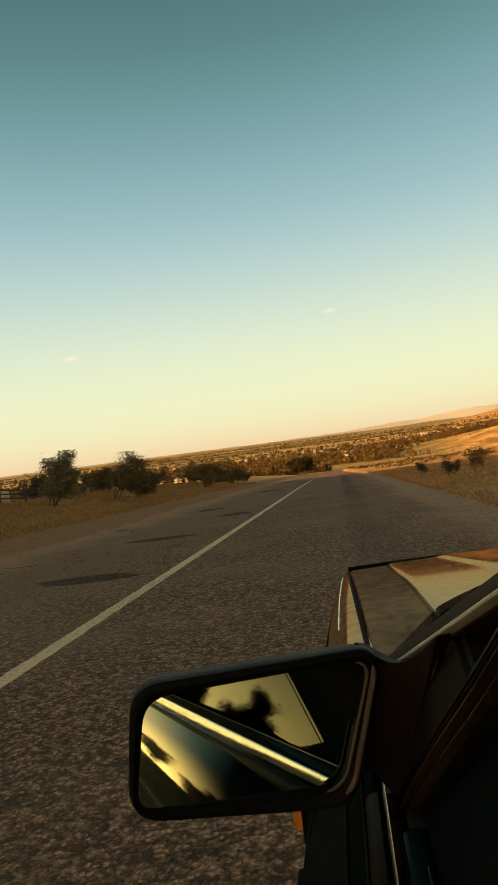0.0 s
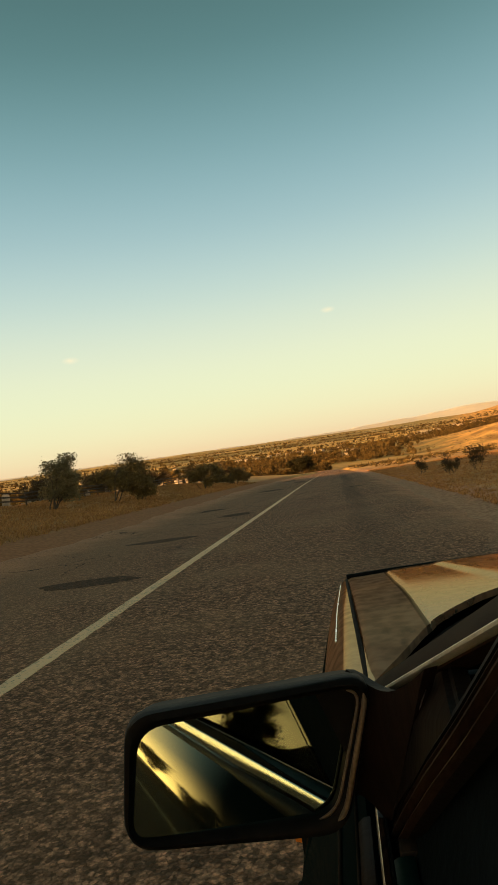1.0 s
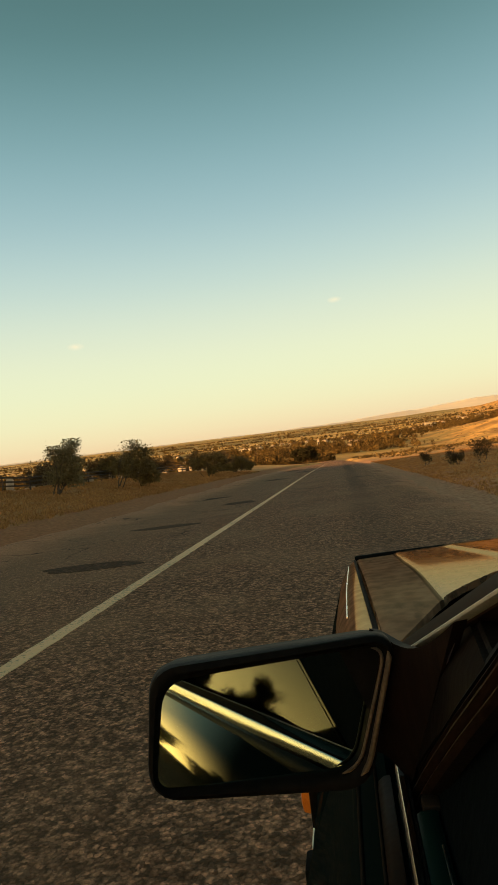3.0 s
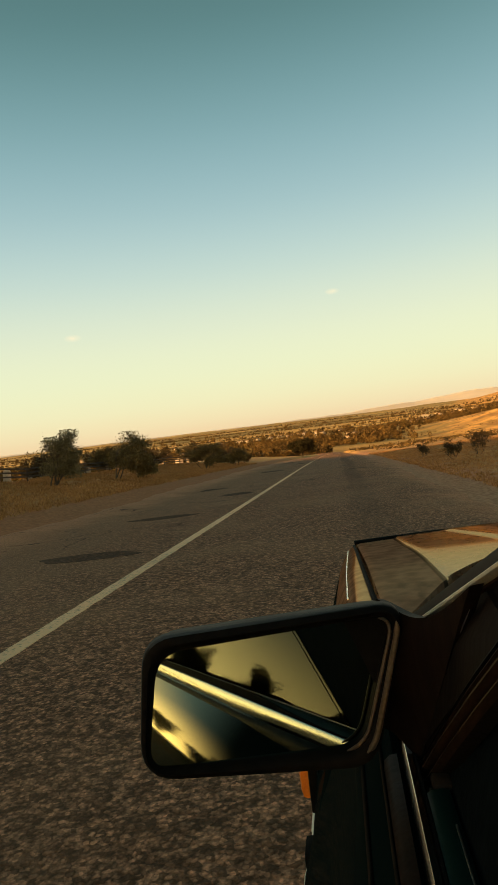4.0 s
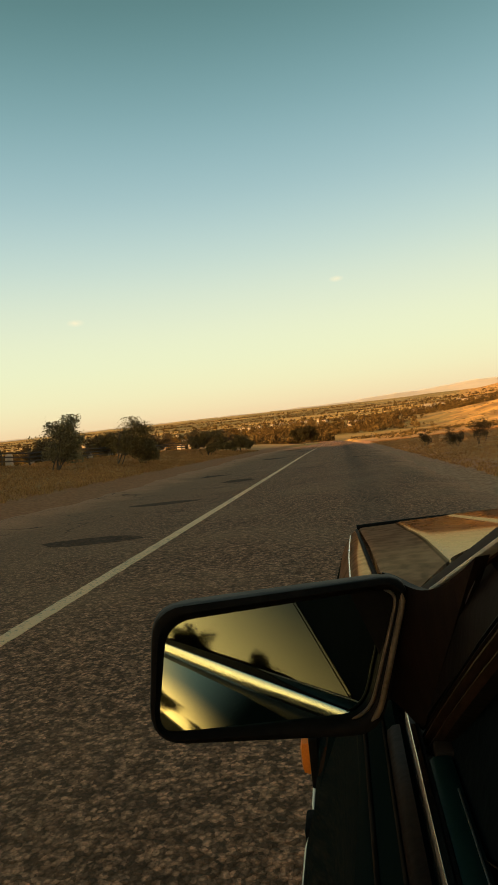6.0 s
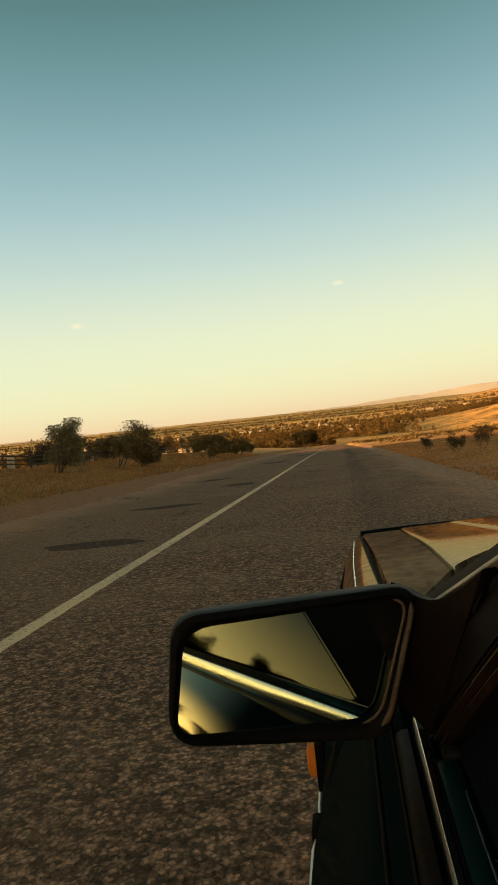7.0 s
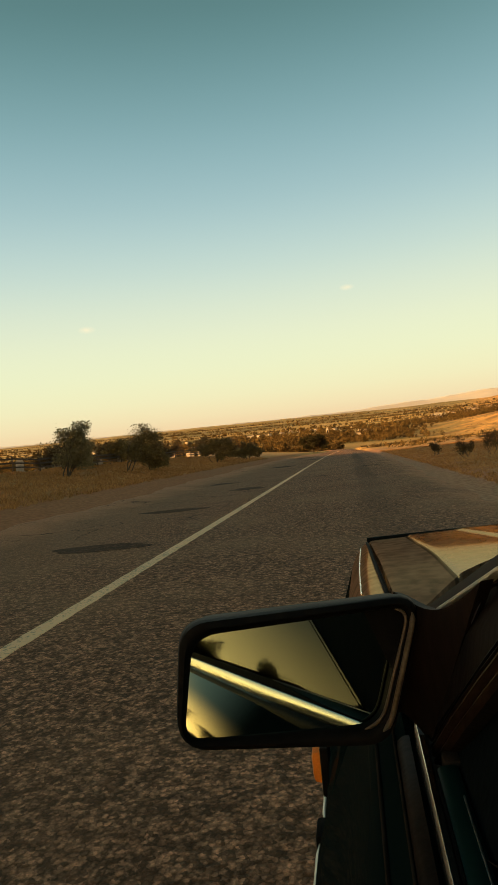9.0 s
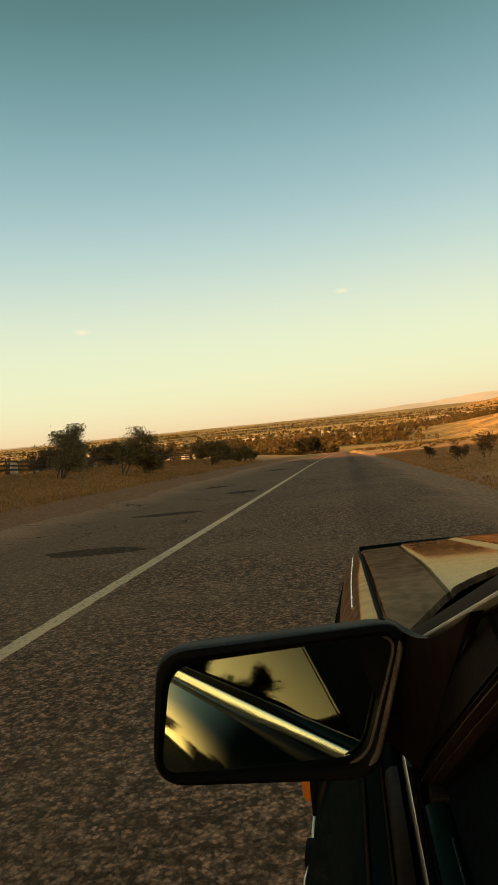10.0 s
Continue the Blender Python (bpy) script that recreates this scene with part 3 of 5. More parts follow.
def build_ground():
    u = np.linspace(-1, 1, 261)
    xs = 6.0 * np.sinh(u * 7.2) / 1.0
    xs = xs / xs.max() * 4300
    v = np.linspace(-0.86, 1, 281)
    ys = 30 + np.sinh(v * 6.6) * 4820 / math.sinh(6.6)
    X, Y = np.meshgrid(xs, ys)
    Z = height(X, Y)
    Z = Z - (1 - smoothstep(5.3, 6.3, np.abs(X + 2.6))) * (0.07 + np.maximum(0, Y) * 0.0022) * (1 - smoothstep(360, 390, Y))
    verts = np.stack([X, Y, Z], -1).reshape(-1, 3)
    n = len(xs)
    faces = [(j * n + i, j * n + i + 1, (j + 1) * n + i + 1, (j + 1) * n + i) for j in range(len(ys) - 1) for i in range(n - 1)]
    ob = raw_mesh("ground", verts.tolist(), faces, M_GROUND, smooth=True)
    tagged(ob, "rolling ground of dry golden grass and valley fields", "ground", kind="structure")


LINE_X = -2.6


def road_points(y):
    """Left and right edges of the carriageway, ragged."""
    l = -8.0 + 0.12 * math.sin(y * 0.37) + 0.09 * math.sin(y * 1.13 + 1) + 0.06 * math.sin(y * 3.1)
    r = 2.75 + 0.07 * math.sin(y * 0.41 + 2) + 0.07 * math.sin(y * 1.31) + 0.06 * math.sin(y * 2.7 + 1)
    return l, r


def build_road():
    ys = [-160 + 2.0 * i for i in range(75)] + [-10 + 0.4 * i for i in range(150)] + [50 + 3 * i for i in range(40)] + [170 + 10 * i for i in range(22)]
    verts, faces, n = [], [], 15
    for y in ys:
        l, r = road_points(y)
        taper = float(smoothstep(50, 200, y))
        l, r = l * (1 - taper) + (-5.6) * taper, r * (1 - taper) + 1.3 * taper
        bend = -9.0 * (max(0.0, y - 150) / 200) ** 2
        for i in range(n):
            x = l + (r - l) * i / (n - 1)
            z = float(profile(y)) - 0.012 * abs(x - LINE_X) * 0.5 + 0.012
            if x < -6:
                z = max(z, ground_z(x, y) - 0.05)
            if i in (0, n - 1):
                z -= 0.12
            verts.append((x + bend, y, z))
    for j in range(len(ys) - 1):
        for i in range(n - 1):
            faces.append((j * n + i, j * n + i + 1, (j + 1) * n + i + 1, (j + 1) * n + i))
    ob = raw_mesh("road", verts, faces, M_ASPHALT, smooth=True)
    tagged(ob, "worn brown-grey chip-seal asphalt country road", "road", kind="structure")


def road_top(x, y):
    return float(profile(y)) - 0.006 * abs(x - LINE_X) + 0.012


def strip(name, pts_fn, y0, y1, step, material, lift, label, category="road marking", group=""):
    """A thin painted or tarred strip on the road with ragged edges."""
    k = max(2, int((y1 - y0) / step))
    bm = bmesh.new()
    rings = []
    for i in range(k + 1):
        y = y0 + (y1 - y0) * i / k
        a, b = pts_fn(y)
        rings.append([(a, y, road_top(a, y) - 0.01), (a + 0.004, y, road_top(a, y) + lift), (b - 0.004, y, road_top(b, y) + lift), (b, y, road_top(b, y) - 0.01)])
    loft(bm, rings, closed=True)
    return tagged(part(name, bm, material), label, category, group, "structure")


def build_lines():
    def edges(y):
        c = LINE_X + 0.02 * math.sin(y * 0.11)
        return c - 0.080 + 0.004 * math.sin(y * 9.1) + 0.003 * math.sin(y * 23), c + 0.080 + 0.004 * math.sin(y * 11.3 + 1) + 0.003 * math.sin(y * 19)
    strip("road_marking", edges, -150, 62, 0.09, M_LINE, 0.005, "worn cream centre line painted on the asphalt")
    for i in range(19):
        y = 65 + 6.5 * i
        strip("road_marking", edges, y, y + 2.6, 0.2, M_LINE, 0.006, "short worn dash of the centre line", group="centre line dashes")
    rng = random.Random(5)
    for cx, cy, w, l in ((-3.95, 9.3, 1.7, 0.75), (-4.4, 15.0, 1.6, 0.8), (-3.6, 21.5, 1.1, 1.4), (-5.8, 26.5, 1.9, 1.2), (0.9, 33.0, 0.9, 0.7), (-4.6, 43.0, 1.6, 2.4), (-3.4, 58.0, 1.5, 3.0), (-5.2, 71.0, 1.8, 4.0), (-1.2, 26.0, 0.6, 0.35)):
        ph = rng.uniform(0, 6)
        def blot(y, cx=cx, cy=cy, w=w, l=l, ph=ph):
            s = max(0.05, 1 - ((y - cy) / l * 2) ** 2) ** 0.5
            return cx - w / 2 * s * (1 + 0.18 * math.sin(y * 9 + ph)), cx + w / 2 * s * (1 + 0.18 * math.sin(y * 7 + ph * 2))
        strip("tar_patch", blot, cy - l / 2, cy + l / 2, 0.08, M_PATCH, 0.004, "dark uneven tar repair patch in the asphalt", "road patch", "tar patches")


build_ground()
build_road()
build_lines()


# ---- the car ----
def side_x(y):
    """How far the flank draws in towards the nose and the tail."""
    return 0.085 * float(smoothstep(1.55, 2.3, y)) + 0.10 * float(smoothstep(-1.3, -2.15, y))


def flank_section():
    """Section of the door below the window line: a rounded shoulder easing into an upright side."""
    tilt = [(0.968, 50), (0.95, 45), (0.93, 36), (0.90, 24), (0.87, 20), (0.84, 20), (0.81, 20), (0.78, 20), (0.75, 19), (0.72, 15), (0.68, 7), (0.62, 2), (0.56, -1), (0.50, -3), (0.44, -8), (0.36, -15), (0.28, -24)]
    x, pts = 0.010, [(0.014, 0.972)]
    for (z0, a0), (z1, a1) in zip(tilt, tilt[1:]):
        pts.append((round(x, 4), z0))
        x -= math.tan(radians((a0 + a1) / 2)) * (z0 - z1)
    return tuple(pts + [(round(x, 4), tilt[-1][0])])


FLANK = flank_section()
FENDER = ((0.034, 0.995), (0.014, 0.9965), (0.000, 0.993), (-0.013, 0.983), (-0.0245, 0.966), (-0.0385, 0.940), (-0.0541, 0.9), (-0.0733, 0.83), (-0.0872, 0.78), (-0.102, 0.72), (-0.115, 0.64), (-0.1211, 0.56), (-0.122, 0.5), (-0.1133, 0.4), (-0.0941, 0.3), (-0.0593, 0.24))
CX = 0.702            # middle of the car


def flank_panel(name, prof, y0, y1, step, drop, car, mirrored=False, arch=None, label=""):
    """One body panel of the side: the flank's section drawn along the car, with rolled-in ends."""
    bm = bmesh.new()
    k = max(2, int(round((y1 - y0) / step)))
    rings = []
    for i in range(k + 1):
        y = y0 + (y1 - y0) * i / k
        ring = []
        for x, z in prof:
            zz = z + drop(y) * max(0.0, (z - 0.5) / 0.48)
            if arch is not None:
                h = 0.365 ** 2 - (y - arch) ** 2
                lip = 0.31 + math.sqrt(h) if h > 0 else 0.0
                zz = max(zz, min(lip, 0.70))
            px = x + side_x(y) * (0.12 if name == "fender" else 1.0)
            ring.append((2 * CX - px if mirrored else px, y, zz))
        rings.append(ring)
    loft(bm, rings, closed=False)
    bmesh.ops.remove_doubles(bm, verts=bm.verts[:], dist=0.0004)
    bmesh.ops.recalc_face_normals(bm, faces=bm.faces[:])
    for f in bm.faces:
        out = f.calc_center_median().x - CX
        if f.normal.x * out < -1e-4:
            f.normal_flip()
    bmesh.ops.solidify(bm, geom=bm.faces[:], thickness=0.012)
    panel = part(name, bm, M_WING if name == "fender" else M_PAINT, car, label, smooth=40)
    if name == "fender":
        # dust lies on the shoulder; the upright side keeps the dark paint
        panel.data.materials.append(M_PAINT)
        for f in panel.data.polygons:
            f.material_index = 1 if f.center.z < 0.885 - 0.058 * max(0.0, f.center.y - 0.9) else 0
    return panel


HOOD_T = np.linspace(0, 1, 101)
HOOD_FALL = np.concatenate([[0], np.cumsum((0.018 + 0.066 * smoothstep(0.2, 0.65, HOOD_T[:-1] + 0.005)) * 1.145 / 100)])


def hood_z(x, y):
    """Bonnet surface: falls to the nose, crowned across, with a pressed ridge on either side."""
    t = (y - 0.92) / 1.145
    z = 1.006 - float(np.interp(t, HOOD_T, HOOD_FALL))
    c = abs(x - CX) / 0.68
    z += 0.014 * (1 - c * c)
    ridge = abs(x - CX) - (0.537 + 0.030 * t)
    z += 0.006 * (1 / (1 + math.exp(max(-40, min(40, ridge / 0.0035)))))
    mid = abs(x - CX) - (0.357 + 0.14 * (y - 1.65))
    z += 0.004 * (1 / (1 + math.exp(max(-40, min(40, mid / 0.005)))))
    return z


def hood_rear(x):
    return float(np.interp(CX - abs(x - CX), (0.017, 0.049, 0.084, 0.146, 0.211, 0.283, 0.328, 0.45, 0.702), (0.87, 0.916, 0.998, 1.152, 1.248, 1.342, 1.384, 1.46, 1.50)))


def add_hood(car):
    bm = bmesh.new()
    rows = []
    nx, ny = 181, 24
    for j in range(ny + 1):
        row = []
        for i in range(nx + 1):
            x = 0.041 + 2 * (CX - 0.041) * i / nx
            e = 0.024 * (1 - j / ny)
            x = x - 0.024 * (j / ny) * (1 - 2 * i / nx)
            y0 = hood_rear(x)
            y1 = 2.062 + 0.02 * (1 - (abs(x - CX) / 0.68) ** 2)
            y = y0 + (y1 - y0) * j / ny
            z = hood_z(x, y)
            if j == ny:
                z -= 0.014
            if i in (0, nx):
                z -= 0.003
            row.append((x, y, z))
        rows.append(row)
    solid_sheet(bm, rows, 0.014)
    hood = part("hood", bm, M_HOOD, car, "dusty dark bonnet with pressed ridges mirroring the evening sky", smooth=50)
    # dark rubber lip along the leading edge
    bm = bmesh.new()
    pts = []
    for i in range(25):
        x = 0.012 + 2 * (CX - 0.012) * i / 24
        y = 2.072 + 0.02 * (1 - (abs(x - CX) / 0.69) ** 2)
        pts.append((x, y, 0.939 + 0.014 * (1 - (abs(x - CX) / 0.69) ** 2)))
    tube(bm, pts, [0.0085] * len(pts), 8)
    part("front_lip", bm, M_RUBBER, hood, "black rubber lip", smooth=60)
    # shut lines between bonnet and wings
    for s in (1, -1):
        bm = bmesh.new()
        a = [(0.035 - 0.024 * k / 12, 0.90 + 1.17 * k / 12, 0.997 - 0.066 * k / 12) for k in range(13)]
        if s < 0:
            a = [(2 * CX - p[0], p[1], p[2]) for p in a]
        tube(bm, a, [0.005] * 13, 6)
        part("shut_line", bm, M_RUBBER, car, "black shut line beside the bonnet")
    # vent slot at the foot of the windscreen
    bm = bmesh.new()
    rows = []
    for i in range(41):
        x = 0.06 + 2 * (CX - 0.06) * i / 40
        y = hood_rear(x)
        rows.append([(x, y + 0.002, hood_z(x, y) - 0.03), (x, y - 0.05, hood_z(x, y) - 0.045), (x, y - 0.075, hood_z(x, y) - 0.012), (x, y - 0.11, hood_z(x, y) - 0.006), (x, y - 0.13, hood_z(x, y) - 0.06)])
    solid_sheet(bm, rows, 0.006)
    part("cowl", bm, M_BLACK, car, "black cowl with a vent slot", smooth=30)


A_FOOT, A_DIR = Vector((0.0185, 0.870, 1.000)), Vector((0.468, -2.11, 1.0))
ROOF_Z = 1.385


def a_line(z, dx=0.0, dy=0.0):
    return A_FOOT + A_DIR * (z - 1.000) + Vector((dx, dy, 0))


def mx(p, mirrored):
    return (2 * CX - p[0], p[1], p[2]) if mirrored else tuple(p)


def bar(name, path, section, material, parent, mirrored=False, label=""):
    """A bar with the section (pairs across and out of the path) along a path of points."""
    bm = bmesh.new()
    rings = []
    for i, p in enumerate(path):
        p = Vector(p)
        d = (Vector(path[min(i + 1, len(path) - 1)]) - Vector(path[max(i - 1, 0)])).normalized()
        out = Vector((-1, 0, 0.15))
        out = (out - d * out.dot(d)).normalized()
        side = d.cross(out)
        rings.append([mx(p + side * a + out * b, mirrored) for a, b in section])
    loft(bm, rings)
    return part(name, bm, material, parent, label, smooth=35)


def add_glasshouse(car):
    zs = [1.0, 1.06, 1.12, 1.18, 1.24, 1.30, 1.345]
    pillar = [a_line(z) for z in zs] + [a_line(1.375) + Vector((0.02, -0.03, -0.004))]
    flat = [(-0.018, -0.030), (-0.018, -0.0165), (-0.010, -0.0085), (0.004, 0.0035), (0.0145, 0.0105), (0.021, 0.004), (0.021, -0.016)]
    trim = [(0.0150, 0.004), (0.0152, 0.0125), (0.0166, 0.0138), (0.0188, 0.0132), (0.0200, 0.0100), (0.0195, 0.002)]
    for s in (False, True):
        bar("a_pillar", pillar, flat, M_PILLAR, car, s, "dusty brown windscreen pillar")
        bar("windscreen_trim", pillar, trim, M_ALLOY, car, s, "dull bright strip along the windscreen pillar")
    top = a_line(1.375) + Vector((0.02, -0.03, 0))
    # roof: crowned sheet
    bm = bmesh.new()
    rows = []
    for j in range(15):
        y = top.y + 0.02 + (-1.05 - top.y) * j / 14
        row = []
        for i in range(17):
            c = -1 + 2 * i / 16
            x = CX + c * (CX - top.x)
            row.append((x, y + 0.05 * (1 - c * c) * (1 if j == 0 else 0), ROOF_Z + 0.045 * (1 - c ** 4) - 0.02 * ((j - 6) / 8) ** 2))
        rows.append(row)
    solid_sheet(bm, rows, 0.02)
    part("roof", bm, M_PAINT, car, smooth=40)
    # windscreen and rear window
    for name, rows in (("windscreen", [[(CX + c * (CX - 0.055), 0.90 + 0.50 * (1 - c * c), 0.99 + 0.02 * (1 - c * c)) for c in np.linspace(-1, 1, 13)],
                                       [(CX + c * (CX - top.x - 0.03), top.y + 0.02 + 0.06 * (1 - c * c), ROOF_Z + 0.03 * (1 - c * c) - 0.01) for c in np.linspace(-1, 1, 13)]]),
                       ("rear_window", [[(CX + c * (CX - top.x - 0.03), -1.06, ROOF_Z - 0.03 + 0.03 * (1 - c * c)) for c in np.linspace(-1, 1, 9)],
                                        [(CX + c * (CX - 0.16), -1.50 - 0.05 * (1 - c * c), 0.99) for c in np.linspace(-1, 1, 9)]])):
        bm = bmesh.new()
        solid_sheet(bm, rows, 0.005)
        g = part(name, bm, M_GLASS, car, "clear raked glass", smooth=60)
        g.visible_shadow = False
    belt = 0.99
    roof_edge = [Vector((top.x + 0.005, top.y - 0.02, ROOF_Z - 0.012)), Vector((top.x + 0.005, -0.35, ROOF_Z - 0.004)), Vector((top.x + 0.005, -0.75, ROOF_Z - 0.012)), Vector((top.x + 0.0, -1.06, ROOF_Z - 0.04))]
    rail = [(-0.018, -0.012), (-0.016, 0.012), (0.012, 0.016), (0.02, 0.006), (0.018, -0.012)]
    for s in (False, True):
        bar("roof_rail", roof_edge, rail, M_BLACK, car, s, "black drip rail along the roof edge")
        # middle pillar, leaning in with the glass
        bm = bmesh.new()
        ring = lambda x, y, z: [mx(p, s) for p in ((x - 0.012, y + 0.05, z), (x - 0.012, y - 0.06, z), (x + 0.05, y - 0.06, z), (x + 0.05, y + 0.05, z))]
        loft(bm, [ring(0.03, -0.79, belt - 0.04), ring(0.03 + 0.07, -0.82, 1.17), ring(top.x, -0.85, ROOF_Z - 0.01)])
        part("b_pillar", bm, M_BLACK, car, "black door pillar")
        # rear quarter pillar
        bm = bmesh.new()
        loft(bm, [[mx(p, s) for p in ((0.02, -1.28, 0.98), (0.045, -1.72, 0.975), (0.10, -1.72, 0.975), (0.08, -1.28, 0.98))],
                  [mx(p, s) for p in ((top.x - 0.06, -1.14, 1.2), (top.x - 0.05, -1.36, 1.2), (top.x, -1.36, 1.2), (top.x, -1.14, 1.2))],
                  [mx(p, s) for p in ((top.x, -1.0, ROOF_Z - 0.015), (top.x, -1.10, ROOF_Z - 0.02), (top.x + 0.05, -1.10, ROOF_Z - 0.02), (top.x + 0.05, -1.0, ROOF_Z - 0.01))]])
        part("c_pillar", bm, M_PAINT, car, smooth=40)


def add_sides(car):
    flat = lambda y: 0.0
    rise = lambda y: 0.012 * float(smoothstep(0.36, 0.12, y))
    nose = lambda y: -0.070 * max(0.0, (y - 0.9) / 1.2)
    tail = lambda y: -0.02 * float(smoothstep(-1.3, -2.1, y))
    for s in (False, True):
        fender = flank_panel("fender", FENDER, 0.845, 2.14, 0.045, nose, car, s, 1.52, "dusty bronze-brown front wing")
        if not s:
            # bright moulding, rub strip, side repeater on the wing
            bm = bmesh.new()
            tube(bm, [(-0.0200 + side_x(y) * 0.12, y, 0.977 + nose(y) * 0.99) for y in np.linspace(1.30, 2.12, 14)], [0.0020] * 14, 6)
            part("side_moulding", bm, M_CHROME, fender, "thin bright moulding")
            bm = bmesh.new()
            box(bm, -0.143, -0.108, 1.168, 1.236, 0.630, 0.694, 0.0155)
            ind = part("side_indicator", bm, M_AMBER, fender, "amber side indicator lens", smooth=40)
            bm = bmesh.new()
            box(bm, -0.1245, -0.108, 1.152, 1.248, 0.616, 0.708, 0.004)
            part("bezel", bm, M_BLACK, ind, "black bezel")
            for y0, y1 in ((0.86, 1.065), (1.125, 1.45)):
                bm = bmesh.new()
                out = 0.0 if y0 > 1 else 0.0060
                tube(bm, [(-0.1235 - out, y0, 0.585), (-0.1255 - out, y0 + 0.03, 0.585), (-0.1255 - out, y1 - 0.03, 0.585), (-0.1235 - out, y1, 0.585)], [0.002, 0.0045, 0.0045, 0.002], 8)
                part("rub_moulding", bm, M_ALLOY, fender, "dull bright rub moulding", smooth=60)
            bm = bmesh.new()
            box(bm, -0.137, -0.112, 1.062, 1.122, 0.570, 0.600, 0.008)
            part("moulding_clip", bm, M_RUBBER, fender, "black end clip of the moulding", smooth=40)
        front = flank_panel("front_door", FLANK, -0.715, 0.835, 0.06, flat, car, s, None, "dark green glossy front door")
        rear = flank_panel("rear_door", FLANK, -1.25, -0.725, 0.06, flat, car, s, None, "dark green glossy rear door")
        flank_panel("rear_wing", FLANK, -2.1, -1.26, 0.045, tail, car, s, -1.02, "dark rear wing")
        for door, y0, y1 in ((front, -0.71, 0.62), (rear, -1.24, -0.73)):
            ys = np.linspace(y0, y1, 12)
            bm = bmesh.new()
            loft(bm, [[mx((x - 0.0036 * rise(y) / 0.012 * w, y, z), s) for x, z, w in ((0.030, 0.962, 0), (0.0216, 0.9625, 1), (0.0208, 0.966, 1), (0.0222, 0.977, 0.55), (0.0238, 0.9895, 0), (0.0250, 0.9905, 0), (0.030, 0.988, 0))] for y in ys])
            belt_trim = part("belt_trim", bm, M_BELT, door, "bright chrome strip along the window line", smooth=50)
            bm = bmesh.new()
            loft(bm, [[mx((x + 0.26 * rise(y) * w, y, z - 0.35 * rise(y) * (z > 0.965)), s) for x, z, w in ((0.0040, 0.9600, 1), (0.0050, 0.9705, 1), (0.0110, 0.9755, 0.5), (0.0175, 0.9765, -1), (0.0185, 0.9620, -1))] for y in ys])
            part("cap", bm, M_FOOT, belt_trim, "brown worn cap along the strip", smooth=50)
            bm = bmesh.new()
            loft(bm, [[mx((x, y, z), s) for x, z in ((0.0305, 0.965), (0.0300, 0.985 + rise(y)), (0.0315, 0.9885 + rise(y)), (0.0335, 0.9885 + rise(y)), (0.0345, 0.965))] for y in ys])
            part("window_seal", bm, M_RUBBER, door, "black window seal", smooth=50)
            # inner half of the door: sill and lining
            bm = bmesh.new()
            loft(bm, [[mx((x, y, z), s) for x, z in ((0.062, 0.90), (0.062, 0.985), (0.068, 0.994), (0.082, 0.994), (0.10, 0.985), (0.125, 0.94), (0.13, 0.60), (0.12, 0.32), (0.02, 0.30))] for y in ys])
            part("door_lining", bm, M_CABIN, door, "dark door lining", smooth=40)
            bm = bmesh.new()
            loft(bm, [[mx((x, y, z), s) for x, z in ((0.034, 0.965), (0.034, 0.988), (0.038, 0.9905), (0.048, 0.9915), (0.052, 0.990), (0.052, 0.965))] for y in np.linspace(y0, y1 - 0.09, 12)])
            sill = part("sill", bm, M_SILL, door, "dark teal painted window sill", smooth=50)
            bm = bmesh.new()
            tube(bm, [mx((0.0485, y, 0.9922), s) for y in np.linspace(y0, y1 - 0.14, 12)], [0.0009] * 12, 6)
            part("sill_bead", bm, M_STEEL, sill, "thin pale edge of the sill", smooth=60)
            # thin raised lines stand in for reflections on the front door panel
            for rx, rz, rr in () if door is rear else ((-0.0165, 0.9440, 0.0020), (0.0025, 0.9630, 0.0016)):
                bm = bmesh.new()
                tube(bm, [mx((rx, y, rz), s) for y in np.linspace(max(y0, 0.38), y1 + 0.1, 12)], [rr] * 12, 6)
                part("door_moulding", bm, M_STREAK_TRIM, door, "thin grey-brown line standing in for a panel reflection", smooth=60)
            # rub strip and handle
            bm = bmesh.new()
            loft(bm, [[mx((x, y, z), s) for x, z in ((-0.114, 0.60), (-0.131, 0.595), (-0.135, 0.575), (-0.131, 0.545), (-0.114, 0.54))] for y in ys])
            part("rub_strip", bm, M_RUBBER, door, "black rub strip", smooth=40)
            bm = bmesh.new()
            yy = y0 + 0.16
            box(bm, *sorted((mx((-0.076, 0, 0), s)[0], mx((-0.108, 0, 0), s)[0])), yy - 0.08, yy + 0.08, 0.775, 0.80, 0.008)
            part("door_handle", bm, M_CHROME, door, "chrome pull handle", smooth=40)
        # rear side window
        bm = bmesh.new()
        t = a_line(1.375).x + 0.02
        solid_sheet(bm, [[mx(p, s) for p in ((0.022, -0.83, 0.99), (0.022, -1.0, 0.99), (0.026, -1.27, 0.99))],
                         [mx(p, s) for p in ((0.105, -0.85, 1.18), (0.105, -1.0, 1.18), (0.105, -1.17, 1.18))],
                         [mx(p, s) for p in ((t - 0.012, -0.87, ROOF_Z - 0.015), (t - 0.012, -0.96, ROOF_Z - 0.015), (t - 0.012, -1.05, ROOF_Z - 0.03))]], 0.004)
        part("side_window", bm, M_DARKGLASS, rear, "dark rear side glass", smooth=60)
        bm = bmesh.new()
        gx = lambda z: 0.054 + 0.37 * (z - 0.99)
        fy = lambda z: 0.386 - 2.25 * (z - 1.0)
